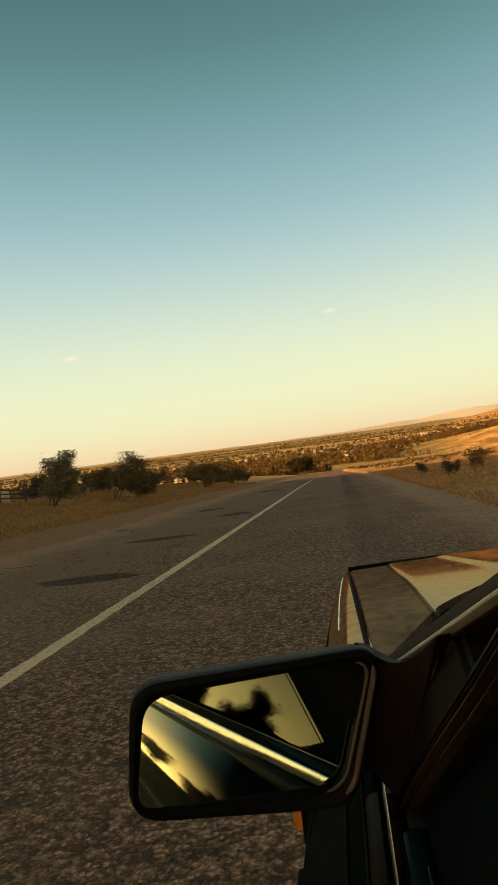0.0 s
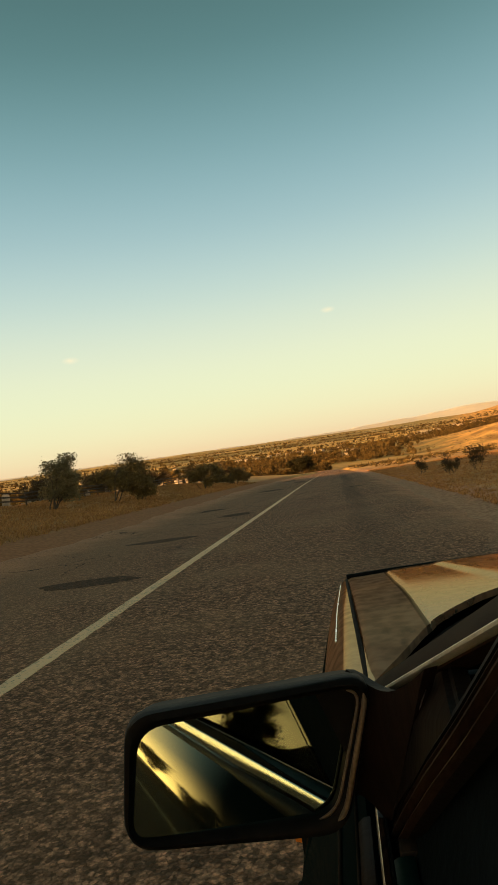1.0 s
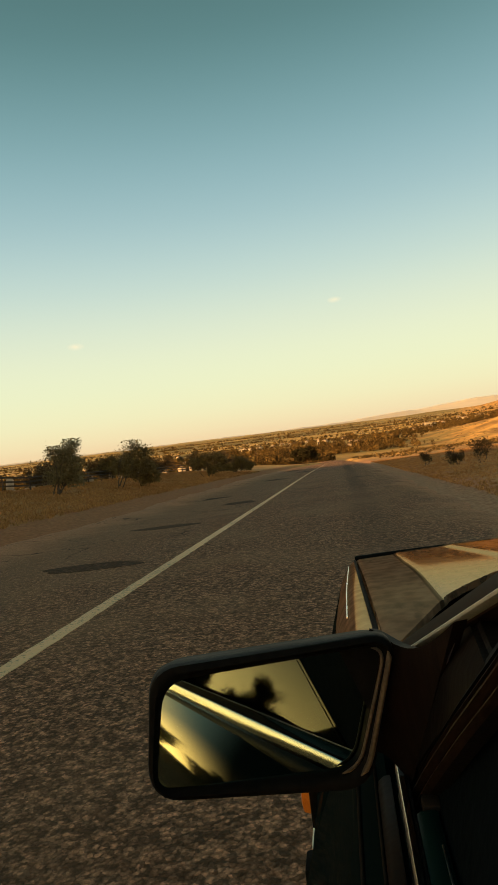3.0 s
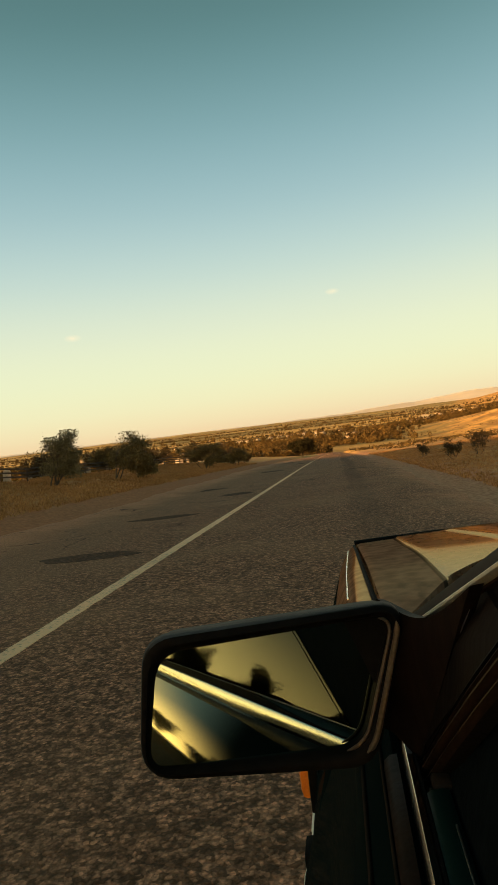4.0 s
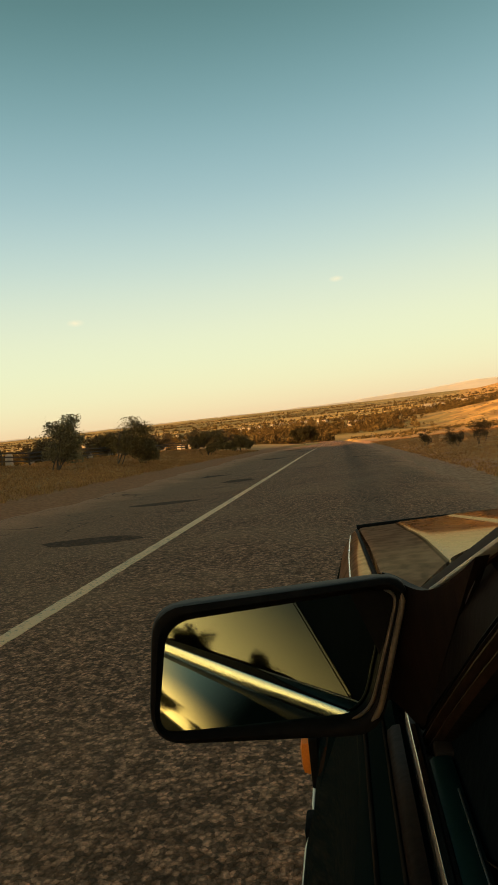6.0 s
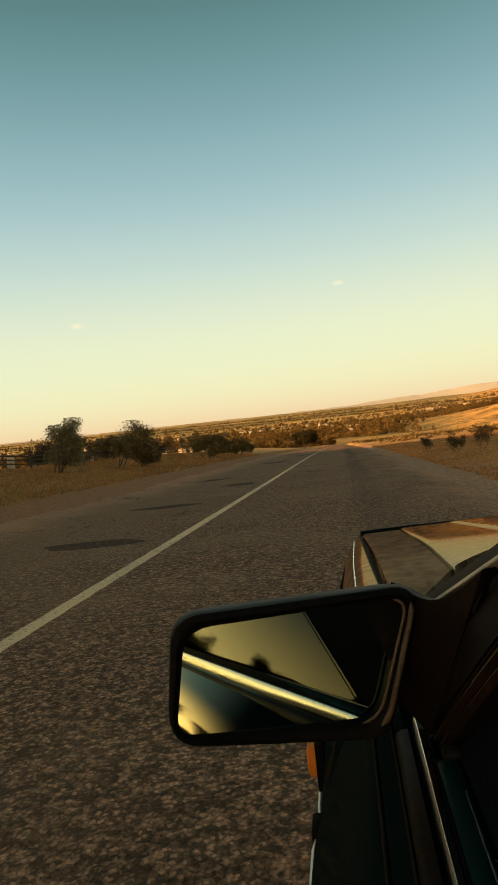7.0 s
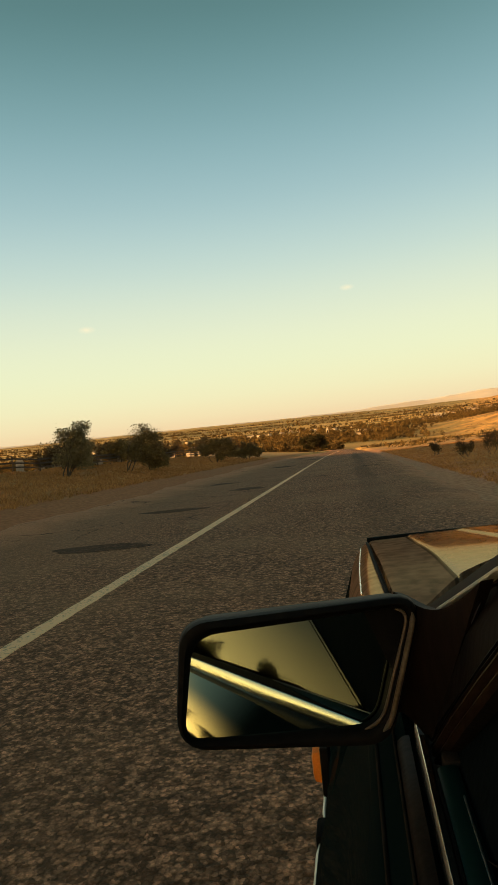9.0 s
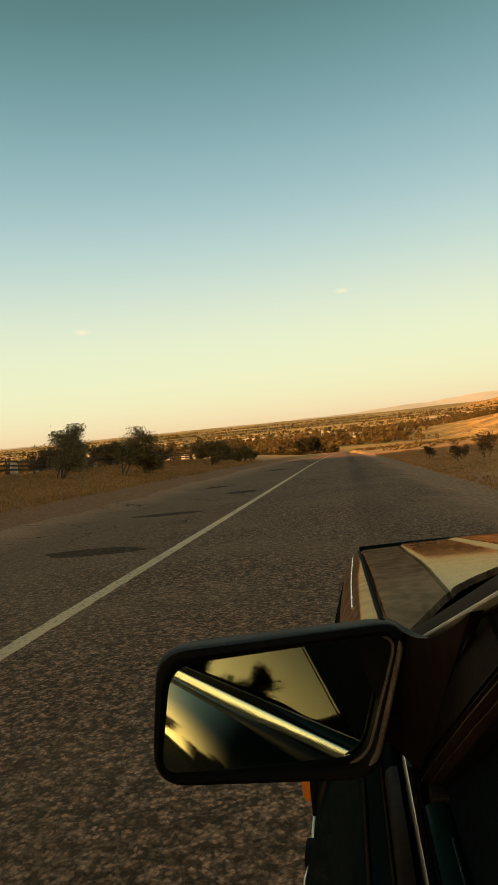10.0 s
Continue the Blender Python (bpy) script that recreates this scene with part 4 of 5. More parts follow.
        solid_sheet(bm, [[mx((gx(z), fy(z) + (-0.74 - 0.07 * (z - 0.99) / 0.38 - fy(z)) * k / 8, z), s) for k in range(9)] for z in (0.985, 1.04, 1.10, 1.16, 1.262, 1.335, 1.365)], 0.004)
        g = part("side_window", bm, M_TINTED, front, "closed front side glass", smooth=60)
        g.visible_shadow = False
        fr = lambda z: float(np.interp(z, [0.975, 1.04, 1.10, 1.16, 1.262, 1.335, 1.37], [0.600, 0.525, 0.457, 0.388, 0.270, 0.185, 0.14]))
        bm = bmesh.new()
        solid_sheet(bm, [[mx((gx(z) + 0.001, fr(z) + (fy(z) - 0.003 - fr(z)) * k / 3, z), s) for k in range(4)] for z in (0.985, 1.04, 1.10, 1.16, 1.262, 1.335, 1.365)], 0.006)
        part("fixed_quarter_panel", bm, M_CABIN, front, "black fixed panel ahead of the glass")
        bm = bmesh.new()
        tube(bm, [mx((gx(z) - 0.003, fy(z) - 0.003, z), s) for z in (0.99, 1.04, 1.10, 1.16, 1.262, 1.36)], [0.0007] * 6, 5)
        part("glass_edge", bm, M_STREAK_TRIM, front, "thin pale edge of the glass")
        # black plastic corner plate the mirror is fixed to, and the door's window frame
        bm = bmesh.new()
        quad = [(0.016, 0.825, 0.985), (0.036, 0.592, 0.985), (0.084, 0.395, 1.155), (0.094, 0.500, 1.155)]
        inner = [(x + 0.02, y, z) for x, y, z in quad]
        loft(bm, [[mx(p, s) for p in quad], [mx(p, s) for p in inner]])
        bmesh.ops.bevel(bm, geom=bm.edges[:], offset=0.005, segments=2, affect="EDGES")
        part("corner_plate", bm, M_FOOT, front, "black corner plate", smooth=40)
        frame_path = [Vector((0.042, 0.592, 0.969)), Vector((0.056, 0.517, 1.034)), Vector((0.072, 0.449, 1.094)), Vector((0.090, 0.380, 1.154)), Vector((0.125, 0.270, 1.262)), Vector((0.158, 0.185, 1.335))]
        for nm, sec, m_, lb in (("window_frame", [(-0.010, -0.014), (-0.010, 0.001), (-0.003, 0.003), (0.008, 0.001), (0.010, -0.012)], M_BLACK, "black window frame"),
                                ("frame_rib", [(-0.0085, 0.0), (-0.0080, 0.007), (-0.0062, 0.008), (-0.0050, 0.0)], M_CHANNEL, "brown rib of the window frame"),
                                ("frame_rib", [(-0.0005, 0.001), (0.0002, 0.010), (0.0018, 0.010), (0.0028, 0.001)], M_CHANNEL, "brown rib of the window frame"),
                                ("frame_rib", [(0.0062, 0.0), (0.0068, 0.006), (0.0080, 0.006), (0.0088, -0.001)], M_CHANNEL, "brown rib of the window frame"),
                                ("window_channel", [(-0.024, -0.016), (-0.024, 0.0), (-0.014, 0.005), (-0.010, -0.012)], M_BLACK, "black rubber channel")):
            bar(nm, frame_path, sec, m_, front, s, lb)
        bm = bmesh.new()
        x0, x1 = sorted((mx((0.040, 0, 0), s)[0], mx((0.056, 0, 0), s)[0]))
        box(bm, x0, x1, 0.535, 0.556, 0.975, 0.992, 0.004)
        part("channel_stop", bm, M_STREAK_TRIM, front, "small dull metal stop in the window channel", smooth=40)


CAR_M = Matrix.Translation((0, -0.035, 0)) @ Matrix.Rotation(-math.atan(0.033), 4, "X")
TO_CAR = CAR_M.inverted()
MIR_C = TO_CAR @ Vector((-0.085, 0.54, 1.048))
MIR_N = TO_CAR.to_3x3() @ Vector((0.20, -0.972, 0.115)).normalized()
MIR_U = TO_CAR.to_3x3() @ Vector((0.9795, 0.2015, -0.0000))
MIR_V = TO_CAR.to_3x3() @ Vector((-0.0232, 0.1128, 0.9934))


def rounded(corners, radius, seg=6):
    """A quadrilateral with rounded corners, as 2D points in order."""
    pts = []
    n = len(corners)
    for i in range(n):
        p, a, b = Vector(corners[i]), Vector(corners[i - 1]), Vector(corners[(i + 1) % n])
        d1, d2 = (a - p).normalized(), (b - p).normalized()
        s, e = p + d1 * radius[i], p + d2 * radius[i]
        for k in range(seg + 1):
            t = k / seg
            pts.append((1 - t) ** 2 * s + 2 * t * (1 - t) * p + t * t * e)
    return pts


def add_mirror(car):
    outer = rounded([(-0.0981, 0.0607), (0.1292, 0.0628), (0.0849, -0.0683), (-0.1117, -0.0504)], (0.026, 0.028, 0.026, 0.030))
    glass = rounded([(-0.0867, 0.0469), (0.1157, 0.0528), (0.0753, -0.0528), (-0.1023, -0.0425)], (0.024, 0.020, 0.022, 0.018))
    mid = [(a + b) / 2 for a, b in zip(outer, glass)]
    at = lambda p, d: MIR_C + MIR_U * p[0] + MIR_V * p[1] + MIR_N * d
    grow = lambda pts, k, dx=0.0, dy=0.0: [Vector((p[0] * k + dx, p[1] * k + dy)) for p in pts]
    door = [o for o in car.children if o.name.startswith("front_door")][0]
    bm = bmesh.new()
    rings = [[at(p, -0.012) for p in glass], [at(p, -0.002) for p in grow(glass, 1.01)], [at(p, 0.003) for p in mid], [at(p, 0.001) for p in grow(outer, 0.985)], [at(p, -0.004) for p in outer],
             [at(p, -0.016) for p in grow(outer, 1.012)], [at(p, -0.020) for p in grow(outer, 0.995)], [at(p, -0.040) for p in grow(outer, 0.97, 0.002)], [at(p, -0.065) for p in grow(outer, 0.86, 0.008)], [at(p, -0.085) for p in grow(outer, 0.62, 0.016)], [at(p, -0.093) for p in grow(outer, 0.25, 0.02)]]
    loft(bm, rings)
    housing = part("mirror_housing", bm, M_BLACK, door, "black plastic wing mirror housing", smooth=55)
    housing_glass_n = TO_CAR.to_3x3() @ Vector((0.242, -0.9615, 0.1303)).normalized()
    bm = bmesh.new()
    g_u = Vector((1, 0, 0)) - housing_glass_n * housing_glass_n.x
    g_u.normalize()
    g_v = housing_glass_n.cross(g_u)
    if g_v.z < 0:
        g_v = -g_v
    gat = lambda p, d: MIR_C + g_u * p[0] + g_v * p[1] + housing_glass_n * (d - 0.008)
    loft(bm, [[gat(p, 0.0) for p in grow(glass, 1.03)], [gat(p, -0.003) for p in grow(glass, 1.03)]])
    part("mirror_glass", bm, M_MIRROR, housing, "slightly smeared mirror glass")
    # highlights on the inner side of the rim, built as pale tan beads
    bm = bmesh.new()
    tube(bm, [at(glass[k], 0.0) for k in range(8, 20)], [0.0005] + [0.0016] * 10 + [0.0005], 6)
    part("rim_edge", bm, M_RIM, housing, "tan rim highlight built as a thin bead", smooth=60)
    bm = bmesh.new()
    tube(bm, [at(mid[k], 0.0028) for k in range(11, 18)], [0.0006] + [0.0026] * 5 + [0.0006], 8)
    part("rim_edge", bm, M_RIM, housing, "brownish rim highlight built as a thin bead", smooth=60)
    # broad foot that flows from the housing into the corner plate
    bm = bmesh.new()
    rows = []
    n = 10
    for i in range(n + 1):
        v = i / n
        left = at((0.076 + 0.042 * v, -0.050 + 0.110 * v), -0.036)
        right = Vector((0.045, 0.600, 0.985)).lerp(Vector((0.088, 0.485, 1.160)), v)
        row = []
        for k in range(13):
            u = k / 12
            e = u * u * (3 - 2 * u)
            p = left.lerp(right, u)
            p.z += -0.025 * math.sin(u ** 1.15 * math.pi) * v * v + 0.012 * math.sin(u * math.pi) * (1 - v)
            p.y += 0.016 * math.sin(u * math.pi)
            row.append(p)
        rows.append(row)
    solid_sheet(bm, rows, 0.012)
    part("mirror_foot", bm, M_FOOT, housing, "brownish black mirror foot", smooth=60)
    bm = bmesh.new()
    bead = [Vector(p) for p in ((0.0772, 0.493, 1.1396), (0.0722, 0.506, 1.1228), (0.0678, 0.517, 1.1094), (0.0630, 0.528, 1.0948), (0.0583, 0.539, 1.0805))]
    tube(bm, bead, [0.0003, 0.0008, 0.0009, 0.0008, 0.0003], 6)
    part("foot_bead", bm, M_STEEL, housing, "thin pale worn bead", smooth=60)


def add_wheel(car, x, y, outward):
    root = new("wheel")
    root.parent = car
    root.location = (x, y, 0.31)
    bm = bmesh.new()
    prof = [(0.21, -0.085), (0.24, -0.092), (0.285, -0.088), (0.305, -0.07), (0.31, -0.04), (0.31, 0.04), (0.305, 0.07), (0.285, 0.088), (0.24, 0.092), (0.21, 0.085)]
    rings = [[(w, r * math.cos(a), r * math.sin(a)) for r, w in prof] for a in (2 * math.pi * k / 32 for k in range(33))]
    loft(bm, rings, closed=True, caps=False)
    bmesh.ops.remove_doubles(bm, verts=bm.verts[:], dist=0.0005)
    part("tyre", bm, M_RUBBER, root, "worn black tyre", smooth=40)
    bm = bmesh.new()
    prof = [(0.0, 0.055), (0.05, 0.06), (0.07, 0.045), (0.12, 0.035), (0.16, 0.05), (0.195, 0.07), (0.212, 0.085), (0.205, 0.06), (0.20, -0.06)]
    rings = [[(w * outward, r * math.cos(a), r * math.sin(a)) for r, w in prof] for a in (2 * math.pi * k / 28 for k in range(29))]
    loft(bm, rings, closed=False)
    bmesh.ops.remove_doubles(bm, verts=bm.verts[:], dist=0.0005)
    part("rim", bm, M_STEEL, root, "dull steel rim", smooth=40)


def add_ends(car):
    """Nose, tail, floor, cabin."""
    bm = bmesh.new()
    box(bm, 0.03, 2 * CX - 0.03, 2.085, 2.15, 0.60, 0.90, 0.02)
    grille = part("grille", bm, M_BLACK, car, "black grille panel", smooth=40)
    for k in range(6):
        bm = bmesh.new()
        box(bm, CX - 0.38, CX + 0.38, 2.148, 2.162, 0.66 + 0.035 * k, 0.672 + 0.035 * k, 0.003)
        part("slat", bm, M_BLACK, grille)
    for c in (-1, 1):
        bm = bmesh.new()
        box(bm, CX + c * 0.56 - 0.15, CX + c * 0.56 + 0.15, 2.14, 2.19, 0.66, 0.85, 0.02)
        part("headlight", bm, M_CLEAR, car, "square headlamp lens", smooth=40)
        bm = bmesh.new()
        box(bm, CX + c * 0.6 - 0.14, CX + c * 0.6 + 0.14, -2.19, -2.14, 0.66, 0.86, 0.02)
        part("tail_light", bm, M_RED, car, "red tail lamp", smooth=40)
    for nm, y0, y1 in (("front_bumper", 2.13, 2.29), ("rear_bumper", -2.28, -2.12)):
        bm = bmesh.new()
        box(bm, -0.10, 2 * CX + 0.10, y0, y1, 0.38, 0.58, 0.035)
        part(nm, bm, M_BLACK, car, "black plastic bumper", smooth=40)
    bm = bmesh.new()
    solid_sheet(bm, [[(x, -1.50, 0.985), (x, -1.8, 0.975), (x, -2.12, 0.955), (x, -2.16, 0.90), (x, -2.16, 0.60)] for x in np.linspace(0.02, 2 * CX - 0.02, 9)], 0.012)
    part("boot_lid", bm, M_PAINT, car, smooth=40)
    bm = bmesh.new()
    box(bm, -0.04, 2 * CX + 0.04, -2.12, 2.12, 0.22, 0.27, 0.01)
    part("floor_pan", bm, M_RUBBER, car, "dark underbody")
    bm = bmesh.new()
    box(bm, 0.14, 2 * CX - 0.14, 0.56, 0.98, 0.60, 0.98, 0.05)
    dash = part("dashboard", bm, M_CABIN, car, "dark dashboard", smooth=40)
    bm = bmesh.new()
    rings = []
    for k in range(25):
        a = 2 * math.pi * k / 24
        c = Vector((0.42, 0.46, 0.90)) + Vector((0.18 * math.cos(a), 0.07 * math.sin(a), 0.166 * math.sin(a)))
        r = Vector((math.cos(a), 0.39 * math.sin(a), 0.92 * math.sin(a)))
        rings.append([c + r * 0.013 * math.cos(b) + Vector((0, 0.92, -0.39)) * 0.013 * math.sin(b) for b in (2 * math.pi * i / 8 for i in range(8))])
    loft(bm, rings, caps=False)
    box(bm, 0.26, 0.58, 0.44, 0.49, 0.88, 0.92, 0.01)
    part("steering_wheel", bm, M_BLACK, car, "black steering wheel", smooth=60)
    bm = bmesh.new()
    box(bm, 0.14, 2 * CX - 0.14, 0.98, 1.0, 0.3, 0.96)
    part("bulkhead", bm, M_CABIN, car, "dark bulkhead")
    bm = bmesh.new()
    box(bm, 0.14, 2 * CX - 0.14, -1.62, -1.5, 0.3, 0.97)
    part("parcel_shelf", bm, M_CABIN, car, "dark parcel shelf")
    for sx in (0.42, 2 * CX - 0.42):
        for sy, back in ((-0.15, 0.22), (-1.05, 0.14)):
            bm = bmesh.new()
            box(bm, sx - 0.24, sx + 0.24, sy - 0.25, sy + 0.27, 0.34, 0.56, 0.05)
            part("seat_cushion", bm, M_CABIN, car, "dark cloth seat", smooth=40)
            bm = bmesh.new()
            w = lambda z, t: [(sx - 0.24 + t, sy - 0.25 - back * (z - 0.5), z), (sx + 0.24 - t, sy - 0.25 - back * (z - 0.5), z), (sx + 0.24 - t, sy - 0.36 - back * (z - 0.5), z), (sx - 0.24 + t, sy - 0.36 - back * (z - 0.5), z)]
            loft(bm, [w(0.45, 0.0), w(0.7, 0.0), w(0.98, 0.03), w(1.05, 0.10), w(1.18, 0.12)])
            part("seat_back", bm, M_CABIN, car, "dark cloth seat back", smooth=50)


def build_car():
    car = new("car")
    car.matrix_world = CAR_M
    add_sides(car)
    add_hood(car)
    add_glasshouse(car)
    add_mirror(car)
    add_ends(car)
    for y in (1.52, -1.02):
        add_wheel(car, 0.01, y, -1)
        add_wheel(car, 2 * CX - 0.01, y, 1)
    tagged(car, "old dark green saloon car with dusty bonnet and glossy flanks", "car")


build_car()


# ---- trees, bushes, grass ----
def leaf_cloud(rng, centres, count, size, spread, flat=0.8):
    """Many small bent leaf blades round the twig ends, as plain arrays."""
    c = np.array([centres[rng.integers(len(centres))] for _ in range(count)]) if not isinstance(centres, np.ndarray) else centres[rng.integers(0, len(centres), count)]
    p = c + np.clip(rng.normal(0, 0.75, (count, 3)), -1.25, 1.25) * np.array([spread, spread, spread * flat])
    d = rng.normal(0, 1, (count, 3))
    d /= np.linalg.norm(d, axis=1)[:, None]
    e = np.cross(d, rng.normal(0, 1, (count, 3)))
    e /= np.linalg.norm(e, axis=1)[:, None]
    s = size * rng.uniform(0.6, 1.5, (count, 1))
    verts = np.stack([p - d * s, p + e * s * 0.42, p + d * s * 1.1, p - e * s * 0.42], 1).reshape(-1, 3)
    faces = [(4 * i, 4 * i + 1, 4 * i + 2, 4 * i + 3) for i in range(count)]
    return verts, faces


def build_tree(x, y, h, spread, seed, leaves=5000, leaf=0.07, stems=3, crown_from=0.3, label="", category="tree", group="", material=None, wind=0.0, name="tree", trunk_r=0.035, sink=0.0, lobes=42):
    rng = np.random.default_rng(seed)
    root = new(name)
    root.location = (x, y, ground_z(x, y) - sink)
    bm = bmesh.new()
    ends = []

    def grow(p, d, length, r, depth):
        pts, rad = [p.copy()], [r]
        k = 5
        for i in range(k):
            d = (d + Vector(rng.normal(0, 0.16, 3)) + Vector((wind * 0.12, 0, 0.06))).normalized()
            p = p + d * (length / k)
            pts.append(p.copy())
            rad.append(r * (1 - 0.55 * (i + 1) / k))
            if depth > 0 and p.z > crown_from * h * 0.6:
                ends.append(tuple(p))
        tube(bm, pts, rad, 6 if depth < 2 else 4, caps=False)
        if depth < 2:
            for b in range(4 if depth else 5):
                q = pts[2 + int(rng.integers(0, k - 1))]
                a = rng.uniform(0, 2 * math.pi)
                out = Vector((math.cos(a) * spread, math.sin(a) * spread, h * rng.uniform(0.12, 0.5))).normalized()
                grow(q.copy(), (out + d * 0.5).normalized(), length * rng.uniform(0.4, 0.7), r * 0.5, depth + 1)

    for s in range(stems):
        a = rng.uniform(0, 2 * math.pi)
        base = Vector((math.cos(a) * 0.12 * spread * (stems > 1), math.sin(a) * 0.12 * spread * (stems > 1), -0.12))
        grow(base, Vector((math.cos(a) * 0.45 * (stems > 1), math.sin(a) * 0.45 * (stems > 1), 1)).normalized(), h * 0.55, trunk_r * h / 3, 0)
    part("trunk", bm, M_BARK, root, smooth=60)
    pts = np.array(ends)
    # keep the crown to its height and width
    pts[:, 2] *= (h * 0.93) / pts[:, 2].max()
    rad = np.percentile(np.hypot(pts[:, 0], pts[:, 1]), 92)
    pts[:, :2] *= spread / max(rad, 0.1)
    pts = pts[np.hypot(pts[:, 0], pts[:, 1]) < 1.1 * spread]
    low = pts[:, 2] > crown_from * h
    pts = pts[low] if low.sum() > 10 else pts
    lumps = pts[rng.integers(0, len(pts), lobes)] + rng.normal(0, 0.035 * h, (lobes, 3))
    v, f = leaf_cloud(rng, lumps, int(leaves * 1.3), leaf * 0.85, (0.105 + 0.0016 * (42 - lobes)) * h ** 0.8, 0.8)
    share = 0.9 if lobes > 30 else 0.35
    v2, f2 = leaf_cloud(rng, pts, int(leaves * share), leaf * 0.76, 0.075 * h ** 0.8, 0.75)
    f = f + [tuple(i + len(v) for i in q) for q in f2]
    v = np.concatenate([v, v2])
    v[:, 2] = np.maximum(v[:, 2], 0.04)
    raw_mesh("crown", v.tolist(), f, material or M_LEAF, root)
    return tagged(root, label, category, group)


def build_trees():
    lab = "windblown dark green roadside tree on the dry verge"
    g = "roadside trees"
    # ahead on the left verge
    build_tree(-14.0, 29.5, 2.75, 1.6, 11, 8600, 0.060, 6, 0.03, "small bushy grey-green tree on the dry grass verge", group=g, material=M_LEAF_GREY, lobes=17)
    build_tree(-12.4, 34.0, 2.75, 1.9, 12, 4200, 0.058, 3, 0.25, "small dark green tree with an open crown on the verge", group=g, lobes=16)
    build_tree(-11.4, 36.0, 1.5, 1.0, 13, 2600, 0.06, 4, 0.1, "low dark bush beside the fence", "bush", "verge bushes", name="bush")
    build_tree(-11.0, 52.0, 2.3, 2.1, 14, 5200, 0.075, 5, 0.08, "broad low brown-green bush on the verge", "bush", "verge bushes", name="bush")
    build_tree(-10.0, 62.0, 1.9, 1.9, 15, 3600, 0.085, 5, 0.08, "low brown-green bush at the road edge", "bush", "verge bushes", name="bush")
    build_tree(-10.5, 70.0, 1.6, 1.7, 16, 3000, 0.085, 5, 0.08, "low dry bush at the road edge", "bush", "verge bushes", name="bush")
    build_tree(-16.5, 46.0, 2.0, 1.6, 17, 3000, 0.085, 4, 0.1, "dark bush in front of the graveyard", "bush", "verge bushes", name="bush")
    build_tree(-8.0, 148.0, 4.5, 3.1, 18, 12000, 0.17, 6, 0.04, "large dense round dark bush at the bend of the road", "bush", name="bush", sink=0.0, material=M_LEAF_DARK)
    # beside and behind the car on the left
    build_tree(-12.4, 15.0, 4.4, 1.7, 21, 7000, 0.075, 3, 0.32, lab, group=g, wind=0.6)
    build_tree(-14.0, 12.0, 2.0, 1.4, 22, 3000, 0.08, 4, 0.1, "dark shrub under the roadside tree", "bush", "verge bushes", name="bush")
    build_tree(-11.0, -31.0, 4.0, 2.4, 23, 9000, 0.085, 4, 0.28, "large round dark green tree on the verge", group=g)
    build_tree(-14.5, 0.5, 4.2, 2.0, 24, 5000, 0.085, 4, 0.25, lab, group=g)
    build_tree(-12.5, -46.0, 5.0, 2.4, 25, 9000, 0.09, 3, 0.2, "tall ragged windblown tree on the verge", group=g, wind=1.0)
    build_tree(-11.0, -64.0, 7.0, 2.3, 26, 8000, 0.09, 3, 0.15, "tall feathery tree at the roadside", group=g, wind=1.0)
    for i, (tx, ty, th) in enumerate(((-19, -14, 3.0), (-21, -9, 3.2), (-23, -2, 2.8), (-20, -20, 3.1), (-18.5, 4, 2.6), (-24, 8, 2.5))):
        build_tree(tx, ty, th, 1.5, 30 + i, 2400, 0.09, 4, 0.2, "low brownish tree among the graves", "tree", "graveyard trees")
    for i, (tx, ty, th) in enumerate(((-19.5, 41, 1.3), (-22, 46, 1.6), (-24.5, 52, 1.9), (-20.5, 55, 1.7), (-28, 57, 2.1), (-23.5, 62, 2.0), (-19.5, 66, 1.8), (-31, 66, 2.3), (-26.5, 71, 2.2), (-21.5, 74, 2.1), (-17.5, 78, 2.0), (-14.0, 76, 1.9))):
        build_tree(tx, ty, th * 1.22, 2.0, 70 + i, 2000, 0.090, 4, 0.05, "low brown bush behind the graveyard fence", "bush", "graveyard bushes", name="bush", material=M_SCRUB)
    # dry shrubs on the right
    for i, (tx, ty, th, ts) in enumerate(((4.7, 38.0, 0.9, 0.36), (5.3, 31.0, 1.0, 0.38), (6.4, 31.0, 1.3, 0.5), (7.8, 31.0, 1.4, 0.52), (9.6, 35.0, 1.5, 0.55), (11.5, 44.0, 1.7, 0.65))):
        build_tree(tx, ty, th * 1.08, ts * 1.15, 50 + i, 800, 0.038, 4, 0.3, "thin half-bare dry shrub on the grass plain", "shrub", "dry shrubs", name="shrub", material=M_SCRUB, trunk_r=0.03)
    build_tree(6.6, -42.0, 2.4, 1.4, 60, 3800, 0.07, 5, 0.1, "dense dark bush on the dry grass verge", "bush", name="bush")


